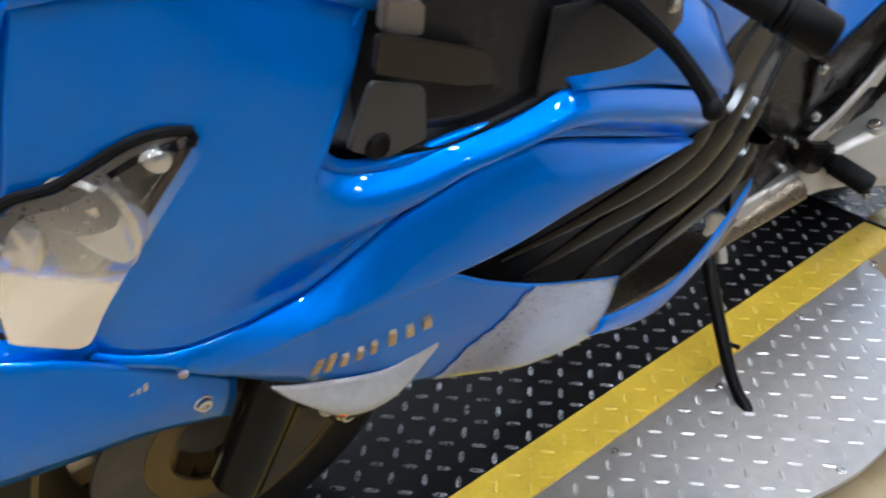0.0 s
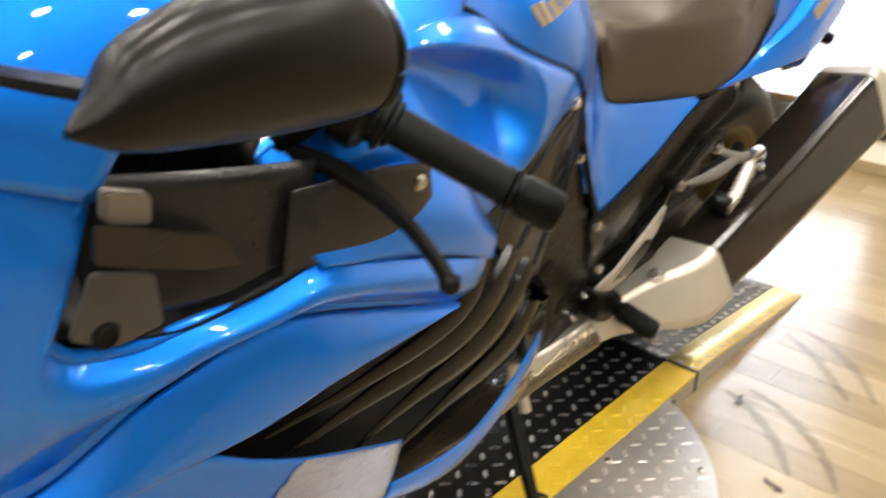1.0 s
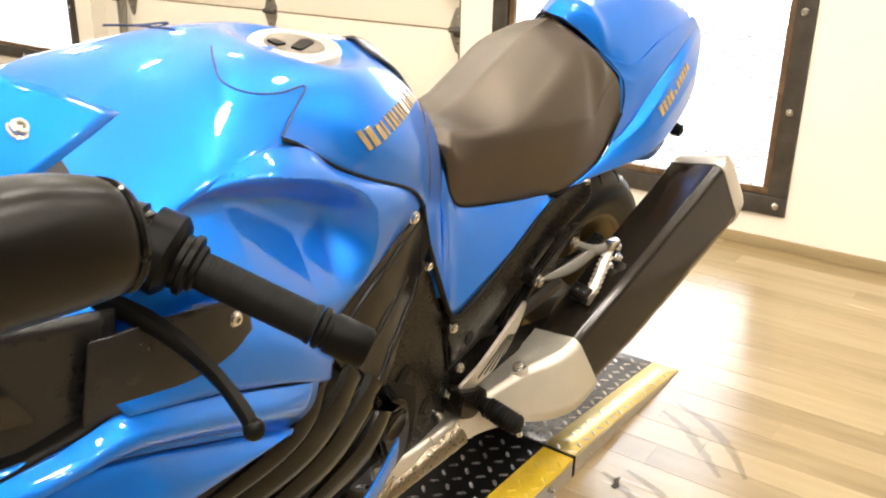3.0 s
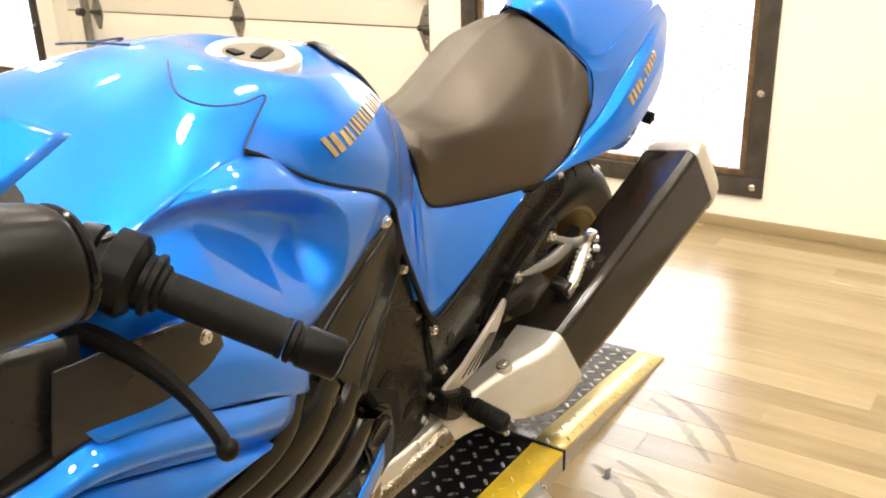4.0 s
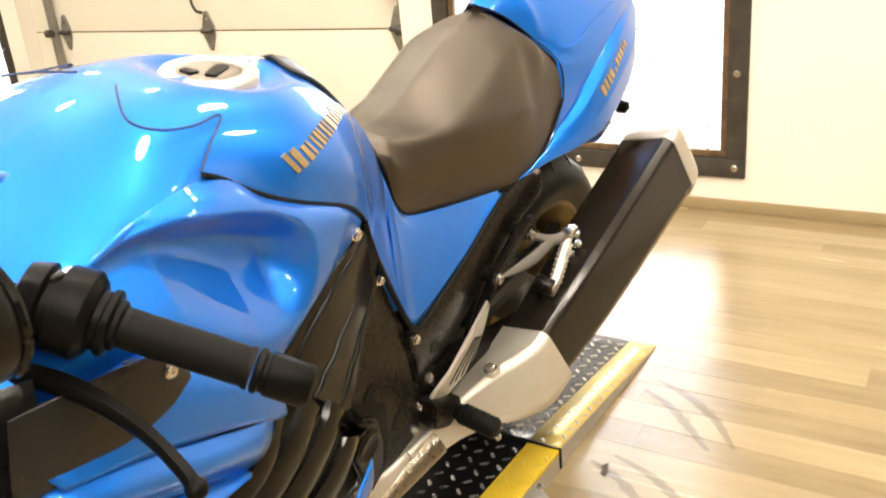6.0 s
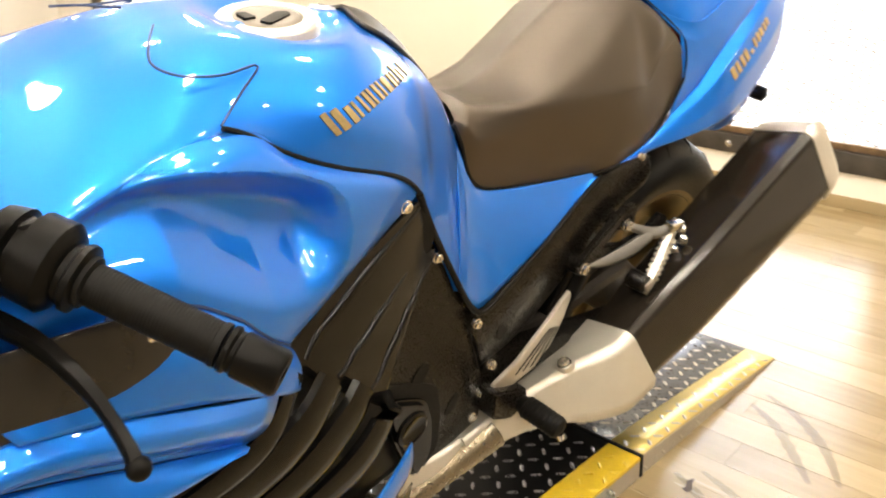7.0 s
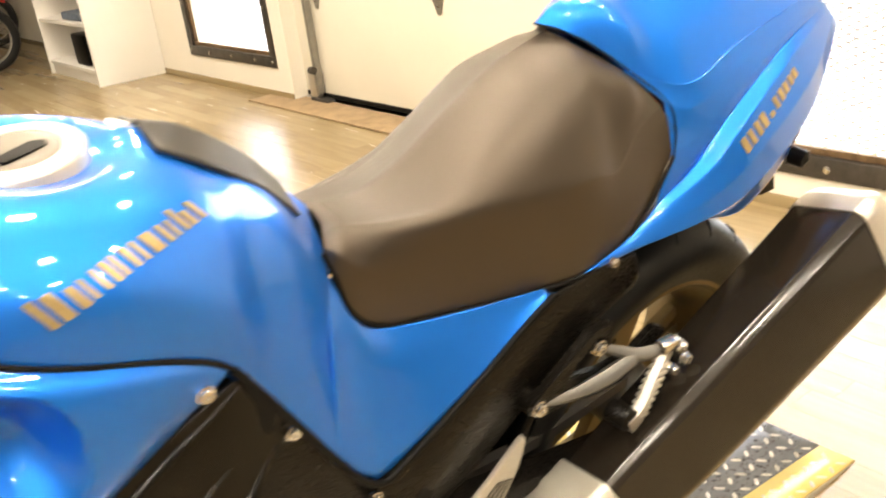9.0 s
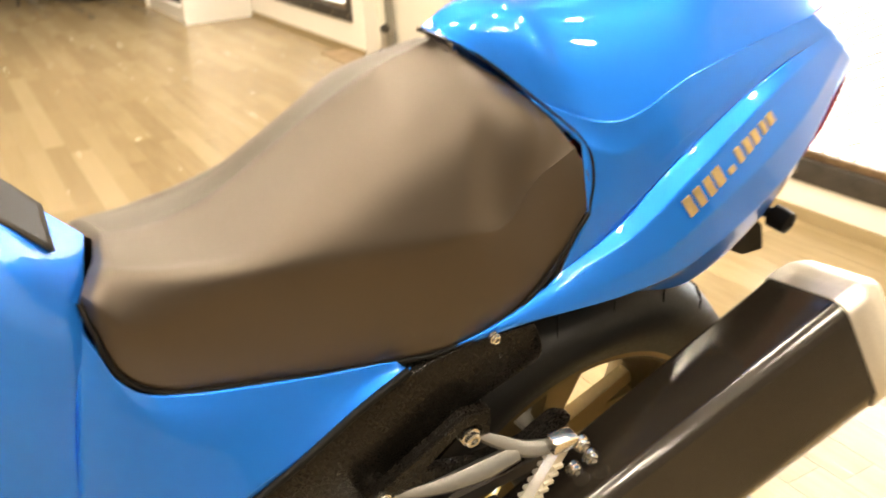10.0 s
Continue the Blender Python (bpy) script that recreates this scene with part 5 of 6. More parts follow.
    for k in range(8):
        q = np.array([(-.135, s * .2145, .512)]) + (np.array([(-.083, s * .204, .585)]) - np.array([(-.135, s * .2145, .512)])) * (k + 1) / 9
        part("tooth", box(q[0, 0] - .006, q[0, 0] + .006, q[0, 1] - .011, q[0, 1] + .011, q[0, 2] - .0022, q[0, 2] + .0022), ALU, pp)
    part("peg_pivot", lathe([(-.02, .016), (.012, .016), (.014, .012), (.014, 0)], (-.150, s * .205, .515), (0, s, 0), 16), FRAME, bike, "black peg pivot")
    for p in ((-.029, -.205, .556), (-.05, -.205, .585), (-.045, -.2, .54)):
        bolt((p[0], -s * p[1], p[2]), (0, s, 0), 0.008, bike)
    # swinging arm
    part("swing_arm", tube([(-.46, s * .11, .40), (-.30, s * .125, .37), (-.10, s * .13, .34), (.12, s * .13, .325)], (0.045, 0.05, 0.045, 0.032), 20, section=[(-.4, -1), (.4, -1), (.55, -.8), (.55, .8), (.4, 1), (-.4, 1), (-.55, .8), (-.55, -.8)]), FRAME, bike, "black swinging arm")
# chain and sprocket
part("chain", tube([(-.46, -.085, .43), (-.2, -.085, .40), (.02, -.085, .42)], 0.010, 30, section=[(-.8, -1), (.8, -1), (.8, 1), (-.8, 1)]), STEEL, bike, "dark drive chain")


def wheel(name, x, r, w, rim_mat, spokes, label):
    ty = part(name, lathe([(-w * .42, r - .105), (-w * .47, r - .075), (-w * .5, r - .05), (-w * .46, r - .028), (-w * .36, r - .011), (-w * .2, r - .002), (0, r), (w * .2, r - .002), (w * .36, r - .011), (w * .46, r - .028), (w * .5, r - .05), (w * .47, r - .075), (w * .42, r - .105)], (x, 0, r), (0, 1, 0), 72, caps=False), TYRE, bike, label)
    prof = [(-w * .44, r - .100), (-w * .44, r - .088), (-w * .40, r - .086), (-w * .38, r - .104), (-w * .15, r - .128), (w * .15, r - .128), (w * .38, r - .104), (w * .40, r - .086), (w * .44, r - .088), (w * .44, r - .100), (w * .36, r - .116), (w * .14, r - .142), (-w * .14, r - .142), (-w * .36, r - .116), (-w * .44, r - .100)]
    part("rim", lathe(prof, (x, 0, r), (0, 1, 0), 72, caps=False), rim_mat, ty, "bronze cast rim")
    hub = part("hub", lathe([(-w * .4, 0.02), (-w * .4, 0.05), (-w * .2, 0.06), (w * .2, 0.06), (w * .4, 0.05), (w * .4, .02)], (x, 0, r), (0, 1, 0), 32), STEEL, ty)
    for k in range(spokes):
        a = 2 * math.pi * (k + 0.35) / spokes
        for da in (-0.13, 0.13):
            p0 = (x + 0.05 * math.cos(a), 0, r + 0.05 * math.sin(a))
            p1 = (x + (r - .135) * math.cos(a + da), 0, r + (r - .135) * math.sin(a + da))
            part("spoke", tube([p0, p1], (0.017, 0.012), 6, section=[(-1, -.7), (1, -.7), (1.1, 0), (1, .7), (-1, .7), (-1.1, 0)], up=(0, 1, 0)), rim_mat, ty, "bronze spoke")
    # tread grooves
    for k in range(22):
        a = 2 * math.pi * k / 22
        for s in (-1, 1):
            pts = []
            for u in np.linspace(0, 1, 6):
                y = s * w * (0.06 + 0.36 * u)
                rr = np.interp(abs(y) / w, [0, .2, .36, .46], [r, r - .002, r - .011, r - .028]) + 0.0003
                b = a + 0.16 * u + (0.14 if s > 0 else 0)
                pts.append((x + rr * math.cos(b), y, r + rr * math.sin(b)))
            part("groove", tube(pts, (0.0008, 0.0024, 0.0024, 0.0008), 8, 6), RUBBER, ty)
    return ty


wheel("rear_wheel", 0.10, 0.325, 0.19, BRONZE, 6, "rear tyre on a bronze cast wheel")
wheel("front_wheel", -1.45, 0.30, 0.12, BRONZE, 6, "front tyre on a bronze cast wheel")
part("brake_disc", lathe([(-.002, .115), (.002, .115), (.002, .07), (-.002, .07), (-.002, .115)], (.10, .075, .325), (0, 1, 0), 40, caps=False), SATIN, bike, "rear brake disc")
# rear hugger
hug = [[(.10 + .338 * math.cos(a), y, .325 + .338 * math.sin(a)) for y in (-.10, -.085, 0)] for a in np.linspace(radians(128), radians(178), 8)]
for r in hug:
    r[0] = tuple(np.array(r[0]) * (1, 1, 1) + np.array((0, 0, -0.03)))
thick(part("hugger", grid_mesh(both(surface(hug, 10, 24)))[0], GLOSS, bike, "black rear tyre hugger"), 0.003, 0)

# front end: forks, fender, brakes
for s in (-1, 1):
    part("fork", tube([(-1.20, s * .105, .92), (-1.30, s * .105, .66), (-1.40, s * .105, .40), (-1.46, s * .105, .26)], (0.027, 0.027, 0.031, 0.03), 20, 16), GLOSS, bike, "black fork leg")
    d = part("brake_disc", lathe([(-.0025, .155), (.0025, .155), (.0025, .10), (-.0025, .10), (-.0025, .155)], (-1.45, s * .07, .30), (0, 1, 0), 48, caps=False), STEEL, bike, "front brake disc")
    part("disc_carrier", lathe([(-.003, .10), (.003, .10), (.003, .07), (-.003, .07), (-.003, .10)], (-1.45, s * .07, .30), (0, 1, 0), 24, caps=False), BRONZE, d)
    cal = part("brake_caliper", slab(rounded([(-1.385, .40), (-1.33, .38), (-1.30, .29), (-1.325, .27), (-1.36, .33), (-1.40, .37)], 0.012), s * .125, s * .05, 0.008), BLACK, bike, "black brake caliper with oval badge")
    for p in ((-1.36, .375), (-1.325, .31)):
        bolt((p[0], s * .126, p[1]), (0, s, 0), 0.011, cal)
    part("badge", lathe([(0, .017), (.003, .017), (.003, .011), (.001, .011)], (-1.345, s * .126, .34), (0, s, 0), 20), SATIN, cal)
    part("lower_shroud", slab(rounded([(-1.44, .50), (-1.33, .47), (-1.25, .44), (-1.28, .36), (-1.36, .40), (-1.43, .44)], 0.015), s * .15, s * .135, 0.004), BLACK, bike, "black radiator shroud")
fend = []
for a in np.linspace(radians(28), radians(165), 9):
    rr = .335 + .02 * math.sin(a)
    c, sn = math.cos(a), math.sin(a)
    fend.append([(-1.45 + (rr - .075) * c, -.096, .30 + (rr - .075) * sn), (-1.45 + (rr - .03) * c, -.092, .30 + (rr - .03) * sn), (-1.45 + rr * c, -.055, .30 + rr * sn), (-1.45 + (rr + .008) * c, 0, .30 + (rr + .008) * sn)])
thick(part("front_fender", grid_mesh(both(surface(fend, 20, 40)))[0], BLUE, bike, "blue front mudguard"), 0.003, 0)
for s in (-1, 1):
    thick(part("fender_stay", grid_mesh(surface([[(-1.68, s * .09, .60), (-1.60, s * .105, .57), (-1.53, s * .11, .52), (-1.45, s * .112, .45)], [(-1.71, s * .092, .52), (-1.615, s * .112, .505), (-1.535, s * .117, .475), (-1.455, s * .116, .425)], [(-1.72, s * .088, .44), (-1.63, s * .105, .44), (-1.54, s * .112, .43), (-1.46, s * .112, .395)]], 16, 12))[0], BLUE, bike, "blue mudguard side"), 0.003, 0)
    bolt((-1.49, s * .118, .445), (0, s, 0), 0.008, bike)
    bolt((-1.515, s * .145, .535), (0, s, 0), 0.004, bike)

# side stand, on the left only
kick = part("side_stand", tube([(-.60, -.12, .245), (-.64, -.20, .18), (-.68, -.29, .105), (-.705, -.345, .083)], (0.012, 0.012, 0.011, 0.010), 24, 14), BLACK, bike, "black side stand, folded out")
part("stand_foot", tube([(-.700, -.335, .090), (-.712, -.36, .078), (-.735, -.375, .078), (-.745, -.378, .080)], (0.010, 0.013, 0.013, 0.007), 14, 10), BLACK, kick)
part("stand_spring", tube([(-.585, -.13, .27), (-.595, -.17, .21)], 0.010, 8, 10), SATIN, kick, "bare spring")
part("stand_tab", tube([(-.665, -.26, .135), (-.645, -.275, .125)], 0.004, 6, 8), BLACK, kick)

# ---------- handlebars ----------
for s in (-1, 1):
    a, b = Vector((-1.130, s * .238, .897)), Vector((-1.073, s * .331, .866))
    d = (b - a).normalized()
    gl = (b - a).length
    bar = part("handlebar", tube([(-1.205, s * .115, .93), tuple(a), tuple(b)], 0.011, 12, 14), BLACK, bike, "black clip-on handlebar")
    part("clamp", lathe([(-.03, .04), (.03, .04)], (-1.215, s * .105, .915), (0.25, 0, 1), 20), BLACK, bar)
    prof = [(0, .0205), (.004, .0205), (.006, .0165)]
    for k in range(34):
        u = .010 + k * (gl - .016) / 34
        prof += [(u, .0165), (u + .0012, .0169), (u + .0022, .0169), (u + .0028, .0165)]
    prof += [(gl - .004, .018), (gl, .018), (gl, .011)]
    part("grip", lathe(prof, a, d, 22), RUBBER, bar, "ribbed black rubber grip")
    part("bar_end", lathe([(0, .0145), (.002, .0185), (.006, .019), (.008, .0165), (.011, .0165), (.013, .0185), (.046, .0185), (.049, .016), (.049, .006), (.042, .006), (.042, 0)], b + d * .001, d, 28), BLACK, bar, "black bar end weight")
    sw = part("switch_box", lathe([(-.075, .018), (-.072, .028), (-.056, .032), (-.053, .026), (-.046, .026), (-.044, .035), (-.022, .036), (-.016, .030), (-.014, .024), (-.009, .024), (-.007, .027), (-.002, .027), (0, .022)], a, d, 20), BLACK, bar, "black switch housing")
    for k, (u, h) in enumerate(((-.045, .026), (-.02, .030))):
        o = a + d * u + Vector((0, 0, h - 0.004))
        part("switch_button", box(o.x - .008, o.x + .008, o.y - .006, o.y + .006, o.z - .004, o.z + .007, .003), GREY, sw)
    part("perch", tube([tuple(a + d * -.05 + Vector((-.02, 0, -.012))), (-1.195, s * .170, .862)], (0.014, 0.012), 8, 12), BLACK, bar, "black lever perch")
    lev = [(-1.205, s * .150, .852), (-1.185, s * .185, .858), (-1.172, s * .225, .858), (-1.163, s * .262, .851), (-1.157, s * .305, .837), (-1.156, s * .340, .820), (-1.157, s * .350, .812)]
    lv = part("lever", tube(lev, (0.010, 0.008, 0.0075, 0.0065, 0.0055, 0.006), 40, section=[(-.7, -1), (.7, -1), (1, -.3), (1, .3), (.7, 1), (-.7, 1), (-1, .3), (-1, -.3)]), BLACK, bar, "black control lever")
    part("lever_ball", lathe([(-.0095, 0), (-.008, .005), (-.004, .0088), (0, .0096), (.004, .0088), (.008, .005), (.0095, 0)], (-1.156, s * .352, .811), (0.4, s * .8, -.3), 16), BLACK, lv)
    # mirror
    body = []
    for u, c, hw, hh in ((0, (-1.488, s * .385, 1.030), .002, .002), (.1, (-1.475, s * .383, 1.032), .010, .011), (.25, (-1.455, s * .378, 1.037), .020, .025), (.5, (-1.41, s * .374, 1.041), .028, .036), (.75, (-1.36, s * .372, 1.040), .031, .039), (.92, (-1.32, s * .372, 1.036), .030, .035), (1, (-1.308, s * .372, 1.034), .027, .030)):
        body.append([(c[0], c[1] + hw * math.cos(t) * (1.0 if math.cos(t) * s > 0 else 1.3), c[2] + hh * math.sin(t)) for t in np.linspace(0, 2 * math.pi, 20)])
    g = surface(body, 29, 36, even=False)
    mi = part("mirror", grid_mesh(g)[0], MATTE, bike, "matt black teardrop mirror on a stalk")
    bmesh_cap = bmesh.new()
    vs = [bmesh_cap.verts.new(Vector(p) + Vector((-0.004, 0, 0))) for p in g[-1][:-1]]
    bmesh_cap.faces.new(vs)
    part("mirror_glass", bmesh_cap, CHROME, mi, "mirror glass", 0)
    part("bezel", tube([tuple(p) for p in g[-1]], 0.0035, 60, 8), GLOSS, mi, "glossy bezel")
    part("stalk", tube([(-1.43, s * .350, 1.020), (-1.46, s * .30, 1.015), (-1.475, s * .23, 1.00), (-1.46, s * .145, .975)], (0.007, 0.0065, 0.007, 0.010), 20, section=[(-1, -.5), (1, -.5), (1.2, 0), (1, .5), (-1, .5), (-1.2, 0)]), BLACK, mi, "black mirror stalk")
part("top_clamp", slab(rounded([(-1.27, -.13), (-1.17, -.13), (-1.14, -.04), (-1.14, .04), (-1.17, .13), (-1.27, .13)], .02), -.01, .012, .004), BLACK, bike, "black top fork clamp").data.transform(Matrix.Translation((0, 0, .93)) @ Matrix.Rotation(radians(90), 4, "X") )
part("dashboard", box(-1.43, -1.38, -.14, .14, .93, 1.03, .015), BLACK, bike, "black instrument panel")


# ---------- lettering as plain bars, lips and small trim ----------
def on_sheet(p, g):
    """The point of a sheet's tangent plane next to p."""
    d = ((g - np.array(p)) ** 2).sum(-1)
    i, j = np.unravel_index(d.argmin(), d.shape)
    i, j = min(max(i, 1), g.shape[0] - 2), min(max(j, 1), g.shape[1] - 2)
    n = Vector(g[i + 1, j] - g[i - 1, j]).cross(Vector(g[i, j + 1] - g[i, j - 1])).normalized()
    return Vector(p) - n * (Vector(p) - Vector(g[i, j])).dot(n)


def letters(name, top, low, cells, mat, parent, label, lift=0.002, grid=None):
    """Plain bars between two edges. cells: (start, end, height) along them."""
    a, b = spline(top, 101), spline(low, 101)
    for u, w, h in cells:
        bm = bmesh.new()
        q = []
        for t in np.linspace(u, w, 4):
            i = int(round(t * 100))
            q.append((Vector(b[i]), Vector(b[i] + (a[i] - b[i]) * h)))
        if grid is not None:
            q = [tuple(on_sheet(p, grid) for p in x) for x in q]
        n = (q[-1][0] - q[0][0]).cross(q[0][1] - q[0][0]).normalized()
        if n.y > 0 or n.z < -0.2:
            n = -n
        rings = [[bm.verts.new(p + n * e) for p in (*[x[0] for x in q], *[x[1] for x in q[::-1]])] for e in (lift, -0.004)]
        bm.faces.new(rings[0]), bm.faces.new(rings[1][::-1])
        for i in range(8):
            j = (i + 1) % 8
            bm.faces.new((rings[0][i], rings[1][i], rings[1][j], rings[0][j]))
        bmesh.ops.recalc_face_normals(bm, faces=bm.faces)
        part(name, bm, mat, parent, label, 0)


letters("badge_bar", [(-.849, -.160, .940), (-.766, -.138, .959), (-.68, -.10, .957)], [(-.833, -.170, .919), (-.753, -.153, .939), (-.665, -.112, .945)],
        ((0, .04, 1.0), (.06, .11, .9), (.145, .18, .7), (.20, .22, .7), (.255, .285, .72), (.31, .335, .72), (.355, .38, .72), (.42, .45, .72), (.475, .50, .72), (.54, .60, .72), (.64, .67, .72), (.695, .72, .72), (.76, .79, 1.0), (.81, .85, .7), (.89, .925, .95)), GOLD, tank, "gold bar of a badge", grid=tank_grid)
for side in [o for o in bike.children if o.name.startswith("tail_side")][:1]:
    letters("badge_bar", [(.045, -.1585, .838), (.10, -.160, .876), (.172, -.1495, .912)], [(.062, -.1655, .815), (.118, -.164, .856), (.182, -.151, .897)],
            ((0, .07, .75), (.10, .16, .75), (.20, .26, .75), (.29, .36, .75), (.41, .47, .25), (.52, .57, .7), (.61, .67, .7), (.70, .76, .7), (.80, .85, .7), (.88, .94, .7)), GOLD, side, "gold bar of a badge", 0.005, tg)
low = [(-1.411, .538), (-1.36, .566), (-1.30, .590)]
dn = [(-1.417, .514), (-1.36, .542), (-1.295, .569)]
letters("badge_bar", [(x, flank(x, z) - 0.0085, z) for x, z in low], [(x, flank(x, z) - 0.0085, z) for x, z in dn], ((0, .05, .9), (.09, .14, 1.0), (.2, .25, .6), (.32, .36, .6), (.42, .46, .6), (.55, .60, .75), (.68, .73, .6), (.80, .86, .6)), GOLD, [o for o in bike.children if o.name.startswith("lower_fairing")][0], "gold bar of a badge", 0.005, lower_grid)
for s in (-1, 1):
    lip = [(x, s * (-flank(x, z) + 0.001), z) for x, z in P1T[3:11]]
    part("opening_lip", tube(lip, (0.003, 0.005, 0.006, 0.006, 0.006, 0.005, 0.003), 50, 10), BLUE, bike, "rolled blue lip of the opening")

for k in range(7):
    u = -1.583 + k * 0.0068
    part("badge_bar", slab([(u, .487 + k * .0018), (u + .0042, .488 + k * .0018), (u + .0052, .496 + k * .0018), (u + .001, .495 + k * .0018)], -.1165, -.110, 0), SATIN, [o for o in bike.children if o.name.startswith("fender_stay")][0], "pale bar of a badge", 0)

letters("label_sticker", [(-.70, .045, .985), (-.655, .045, .965)], [(-.70, .012, .99), (-.655, .012, .97)], ((0, 1, 1.0),), CABINET, tank, "pale patch on the tank top", grid=tank_grid)

# ---------- red off-road motorcycle by the far windows ----------
def off_road(label, m, paint, tint):
    red = thing("dirt_bike", label, "motorcycle", m, "off-road motorcycles")

    def spoked(x, r, name):
        ty = part(name, lathe([(-.04, r - .085), (-.05, r - .05), (-.04, r - .012), (0, r), (.04, r - .012), (.05, r - .05), (.04, r - .085)], (x, 0, r), (0, 1, 0), 40, caps=False), TYRE, red, "knobbly tyre on a wire wheel")
        part("rim", lathe([(-.025, r - .088), (-.025, r - .075), (.025, r - .075), (.025, r - .088), (0, r - .1), (-.025, r - .088)], (x, 0, r), (0, 1, 0), 40, caps=False), SATIN, ty)
        part("hub", lathe([(-.05, .02), (-.05, .05), (.05, .05), (.05, .02)], (x, 0, r), (0, 1, 0), 16), SATIN, ty)
        for k in range(18):
            a = 2 * math.pi * k / 18
            part("spoke", tube([(x + .04 * math.cos(a + .6), .02 * (-1) ** k, r + .04 * math.sin(a + .6)), (x + (r - .09) * math.cos(a), 0, r + (r - .09) * math.sin(a))], .003, 4, 5), CHROME, ty)

    spoked(0.0, 0.33, "front_wheel")
    spoked(1.28, 0.31, "rear_wheel")
    for s in (-1, 1):
        part("fork", tube([(0, s * .08, .33), (.12, s * .08, .66), (.24, s * .08, .98)], (.028, .026, .022), 10, 10), SATIN, red, "bright fork leg")
    part("front_fender", grid_mesh(both(np.array([[(-.28 + .10 * i, -.07, .66 + .10 * math.sin(i * .5) - .02), (-.28 + .10 * i, -.03, .70 + .10 * math.sin(i * .5)), (-.28 + .10 * i, 0, .71 + .10 * math.sin(i * .5))] for i in range(7)])))[0], paint, red, tint + " front mudguard")
    part("number_plate", slab(rounded([(.06, .80), (.12, 1.06), (.17, 1.06), (.12, .80)], .02), -.11, .11, .01), CABINET, red, "plain white number plate")
    part("handlebar", tube([(.24, -.38, 1.10), (.23, -.15, 1.06), (.23, .15, 1.06), (.24, .38, 1.10)], .012, 20, 10), STEEL, red)
    part("fuel_tank", grid_mesh(both(surface([[(.30, -.06, .86), (.30, -.05, .96), (.30, 0, .98)], [(.45, -.13, .82), (.45, -.10, .96), (.45, 0, 1.0)], [(.66, -.10, .80), (.66, -.08, .90), (.66, 0, .92)]], 10, 14)))[0], paint, red, tint + " fuel tank")
    part("seat", grid_mesh(both(surface([[(.62, -.09, .82), (.62, -.08, .91), (.62, 0, .92)], [(.9, -.10, .82), (.9, -.09, .91), (.9, 0, .92)], [(1.3, -.08, .86), (1.3, -.07, .93), (1.3, 0, .94)]], 10, 14)))[0], BLACK, red, "black seat")
    part("rear_fender", grid_mesh(both(surface([[(1.2, -.08, .84), (1.2, -.05, .87), (1.2, 0, .88)], [(1.55, -.07, .88), (1.55, -.04, .91), (1.55, 0, .92)]], 8, 8)))[0], paint, red, tint + " rear mudguard")
    part("engine", slab(rounded([(.32, .32), (.82, .32), (.86, .55), (.62, .78), (.38, .76), (.30, .5)], .05), -.13, .13, .03), STEEL, red, "dark engine block")
    part("swing_arm", tube([(.8, .1, .42), (1.28, .1, .31)], (.035, .025), 8, 8), STEEL, red)
    part("side_stand", tube([(.7, -.10, .38), (.72, -.26, .004)], .012, 6, 8), STEEL, red)


off_road("red off-road motorcycle with a white number plate, parked on the planks", pose(0.90, 9.0, FLOOR, 0, 0, 172), RED, "red")
off_road("black off-road motorcycle parked behind a red one", pose(1.45, 11.4, FLOOR, 0, 0, 160), BLACK, "black")


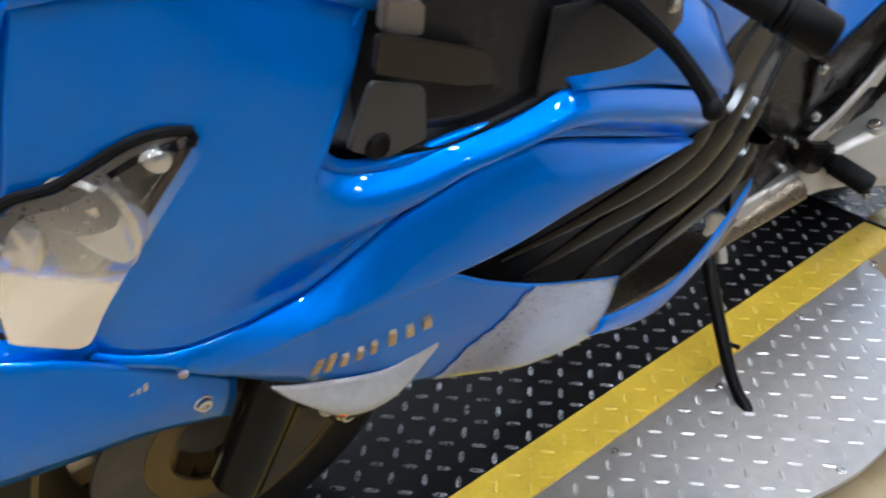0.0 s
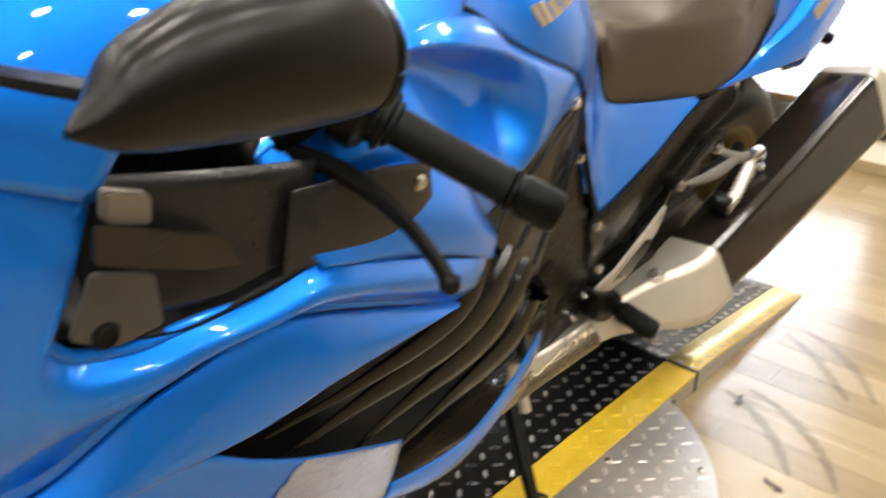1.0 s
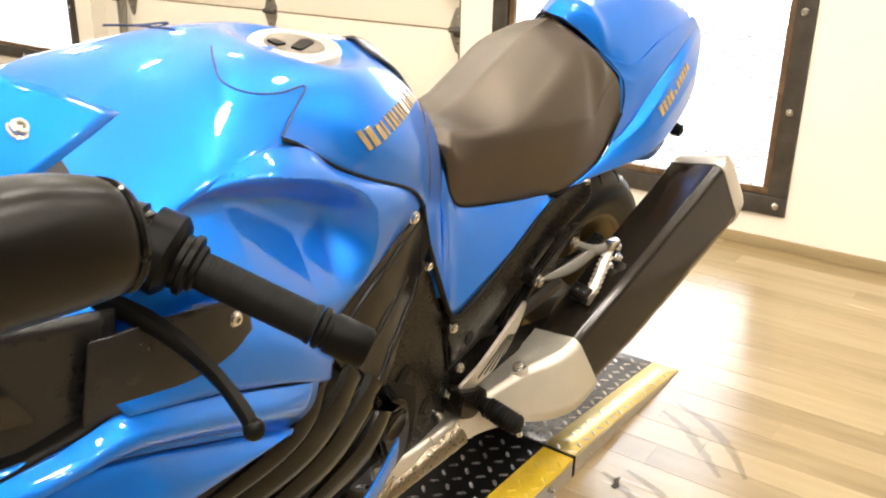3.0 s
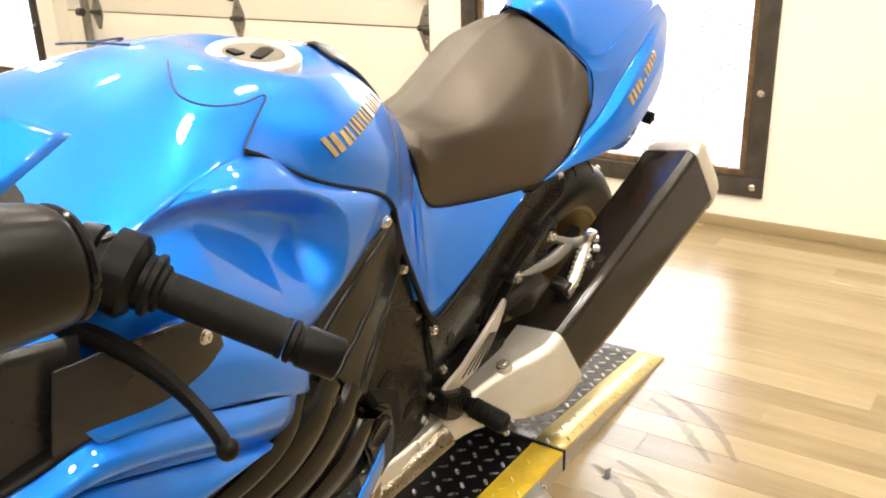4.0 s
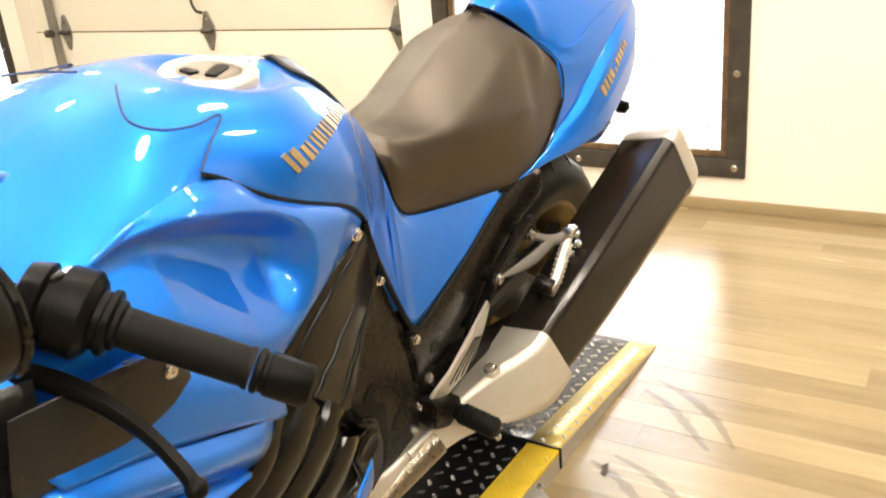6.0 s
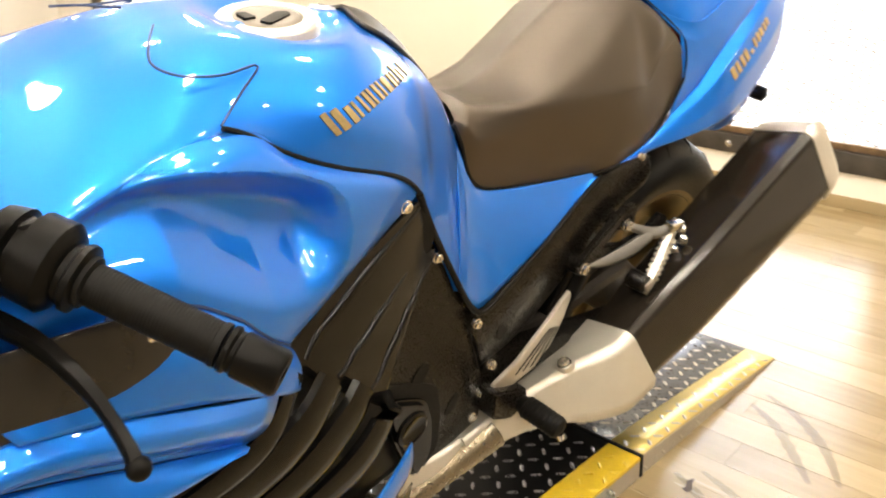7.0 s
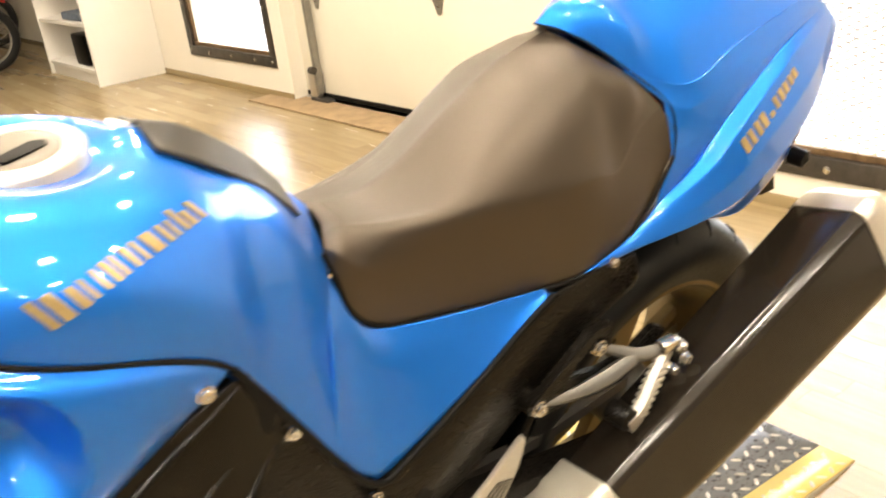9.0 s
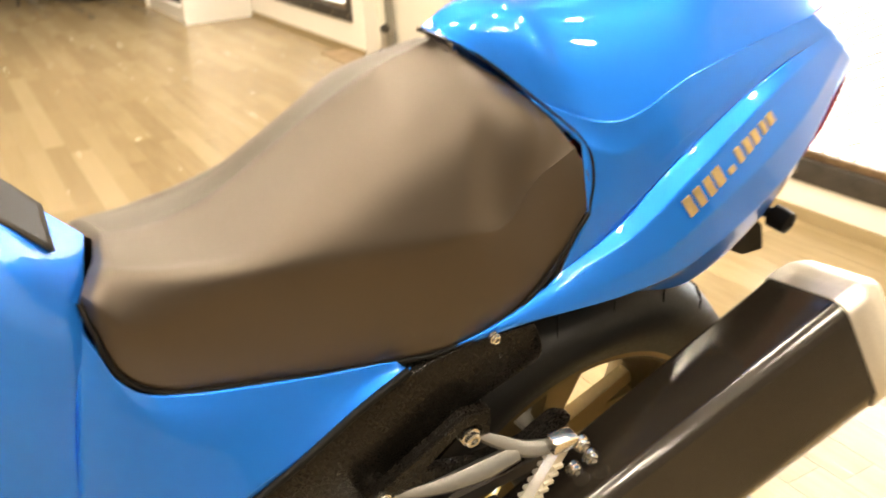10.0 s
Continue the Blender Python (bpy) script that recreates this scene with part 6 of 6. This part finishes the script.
# ---------- the drawn motorcycle bent by a fitted cubic to agree with the camera path ---
def camera_warp(p):
    """Where a point of the drawing lies after the warp fitted to the camera path."""
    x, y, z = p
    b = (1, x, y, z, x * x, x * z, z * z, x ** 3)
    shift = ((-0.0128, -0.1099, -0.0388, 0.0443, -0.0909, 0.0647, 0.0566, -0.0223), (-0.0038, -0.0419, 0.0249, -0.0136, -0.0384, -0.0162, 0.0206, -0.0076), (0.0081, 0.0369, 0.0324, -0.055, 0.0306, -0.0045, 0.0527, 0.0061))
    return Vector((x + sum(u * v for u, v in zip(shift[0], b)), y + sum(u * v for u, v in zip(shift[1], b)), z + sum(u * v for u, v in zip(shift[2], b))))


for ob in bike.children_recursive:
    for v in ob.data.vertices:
        v.co = camera_warp(v.co)
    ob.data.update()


# ---------- laminate floor, board by board ----------
floor = thing("floor", "warm oak laminate plank floor, glossy in the daylight", "floor", kind="structure")
part("underlay", box(X0, REAR + 0.2, Y0, Y1, FLOOR - 0.06, FLOOR - 0.0007), JOINT, floor, "dark joints between boards", 0)
PW, PL = 0.095, 0.92


def plank_mesh(length):
    me = bpy.data.meshes.new("plank")
    bm = box(-PW / 2 + 0.0003, PW / 2 - 0.0003, 0.0003, length - 0.0003, -0.012, 0.0, 0.0003, seg=1)
    bm.to_mesh(me)
    bm.free()
    me.materials.append(WOOD)
    return me


board = plank_mesh(PL)
rng = random.Random(4)
near, rest_v, rest_f = 0, [], []
col = 0
x = X0 + PW / 2
while x < REAR + 0.19:
    y = Y0 - rng.random() * PL
    while y < Y1:
        y0, y1 = max(y, Y0), min(y + PL, Y1)
        if x > 0.1 and -2.2 < y0 < 6.5 and (y0 > Y0 and y1 < Y1) and near < 300 and abs(y1 - y0 - PL) < 1e-6:
            ob = new("plank", board)
            ob.location = (x, y0, FLOOR)
            ob.parent = floor
            near += 1
        else:
            n = len(rest_v)
            a, b, c, d = x - PW / 2 + 0.00025, x + PW / 2 - 0.00025, y0 + 0.0004, y1 - 0.0004
            rest_v += [(a, c, FLOOR), (b, c, FLOOR), (b, d, FLOOR), (a, d, FLOOR), (a, c, FLOOR - 0.012), (b, c, FLOOR - 0.012), (b, d, FLOOR - 0.012), (a, d, FLOOR - 0.012)]
            rest_f += [tuple(n + k for k in f) for f in ((0, 1, 2, 3), (0, 4, 5, 1), (1, 5, 6, 2), (2, 6, 7, 3), (3, 7, 4, 0))]
        y += PL
    x += PW
me = bpy.data.meshes.new("planks")
me.from_pydata(rest_v, [], rest_f)
me.materials.append(WOODS)
o = new("planks", me)
o.parent = floor
tagged(o, "oak laminate boards", kind="stuff")
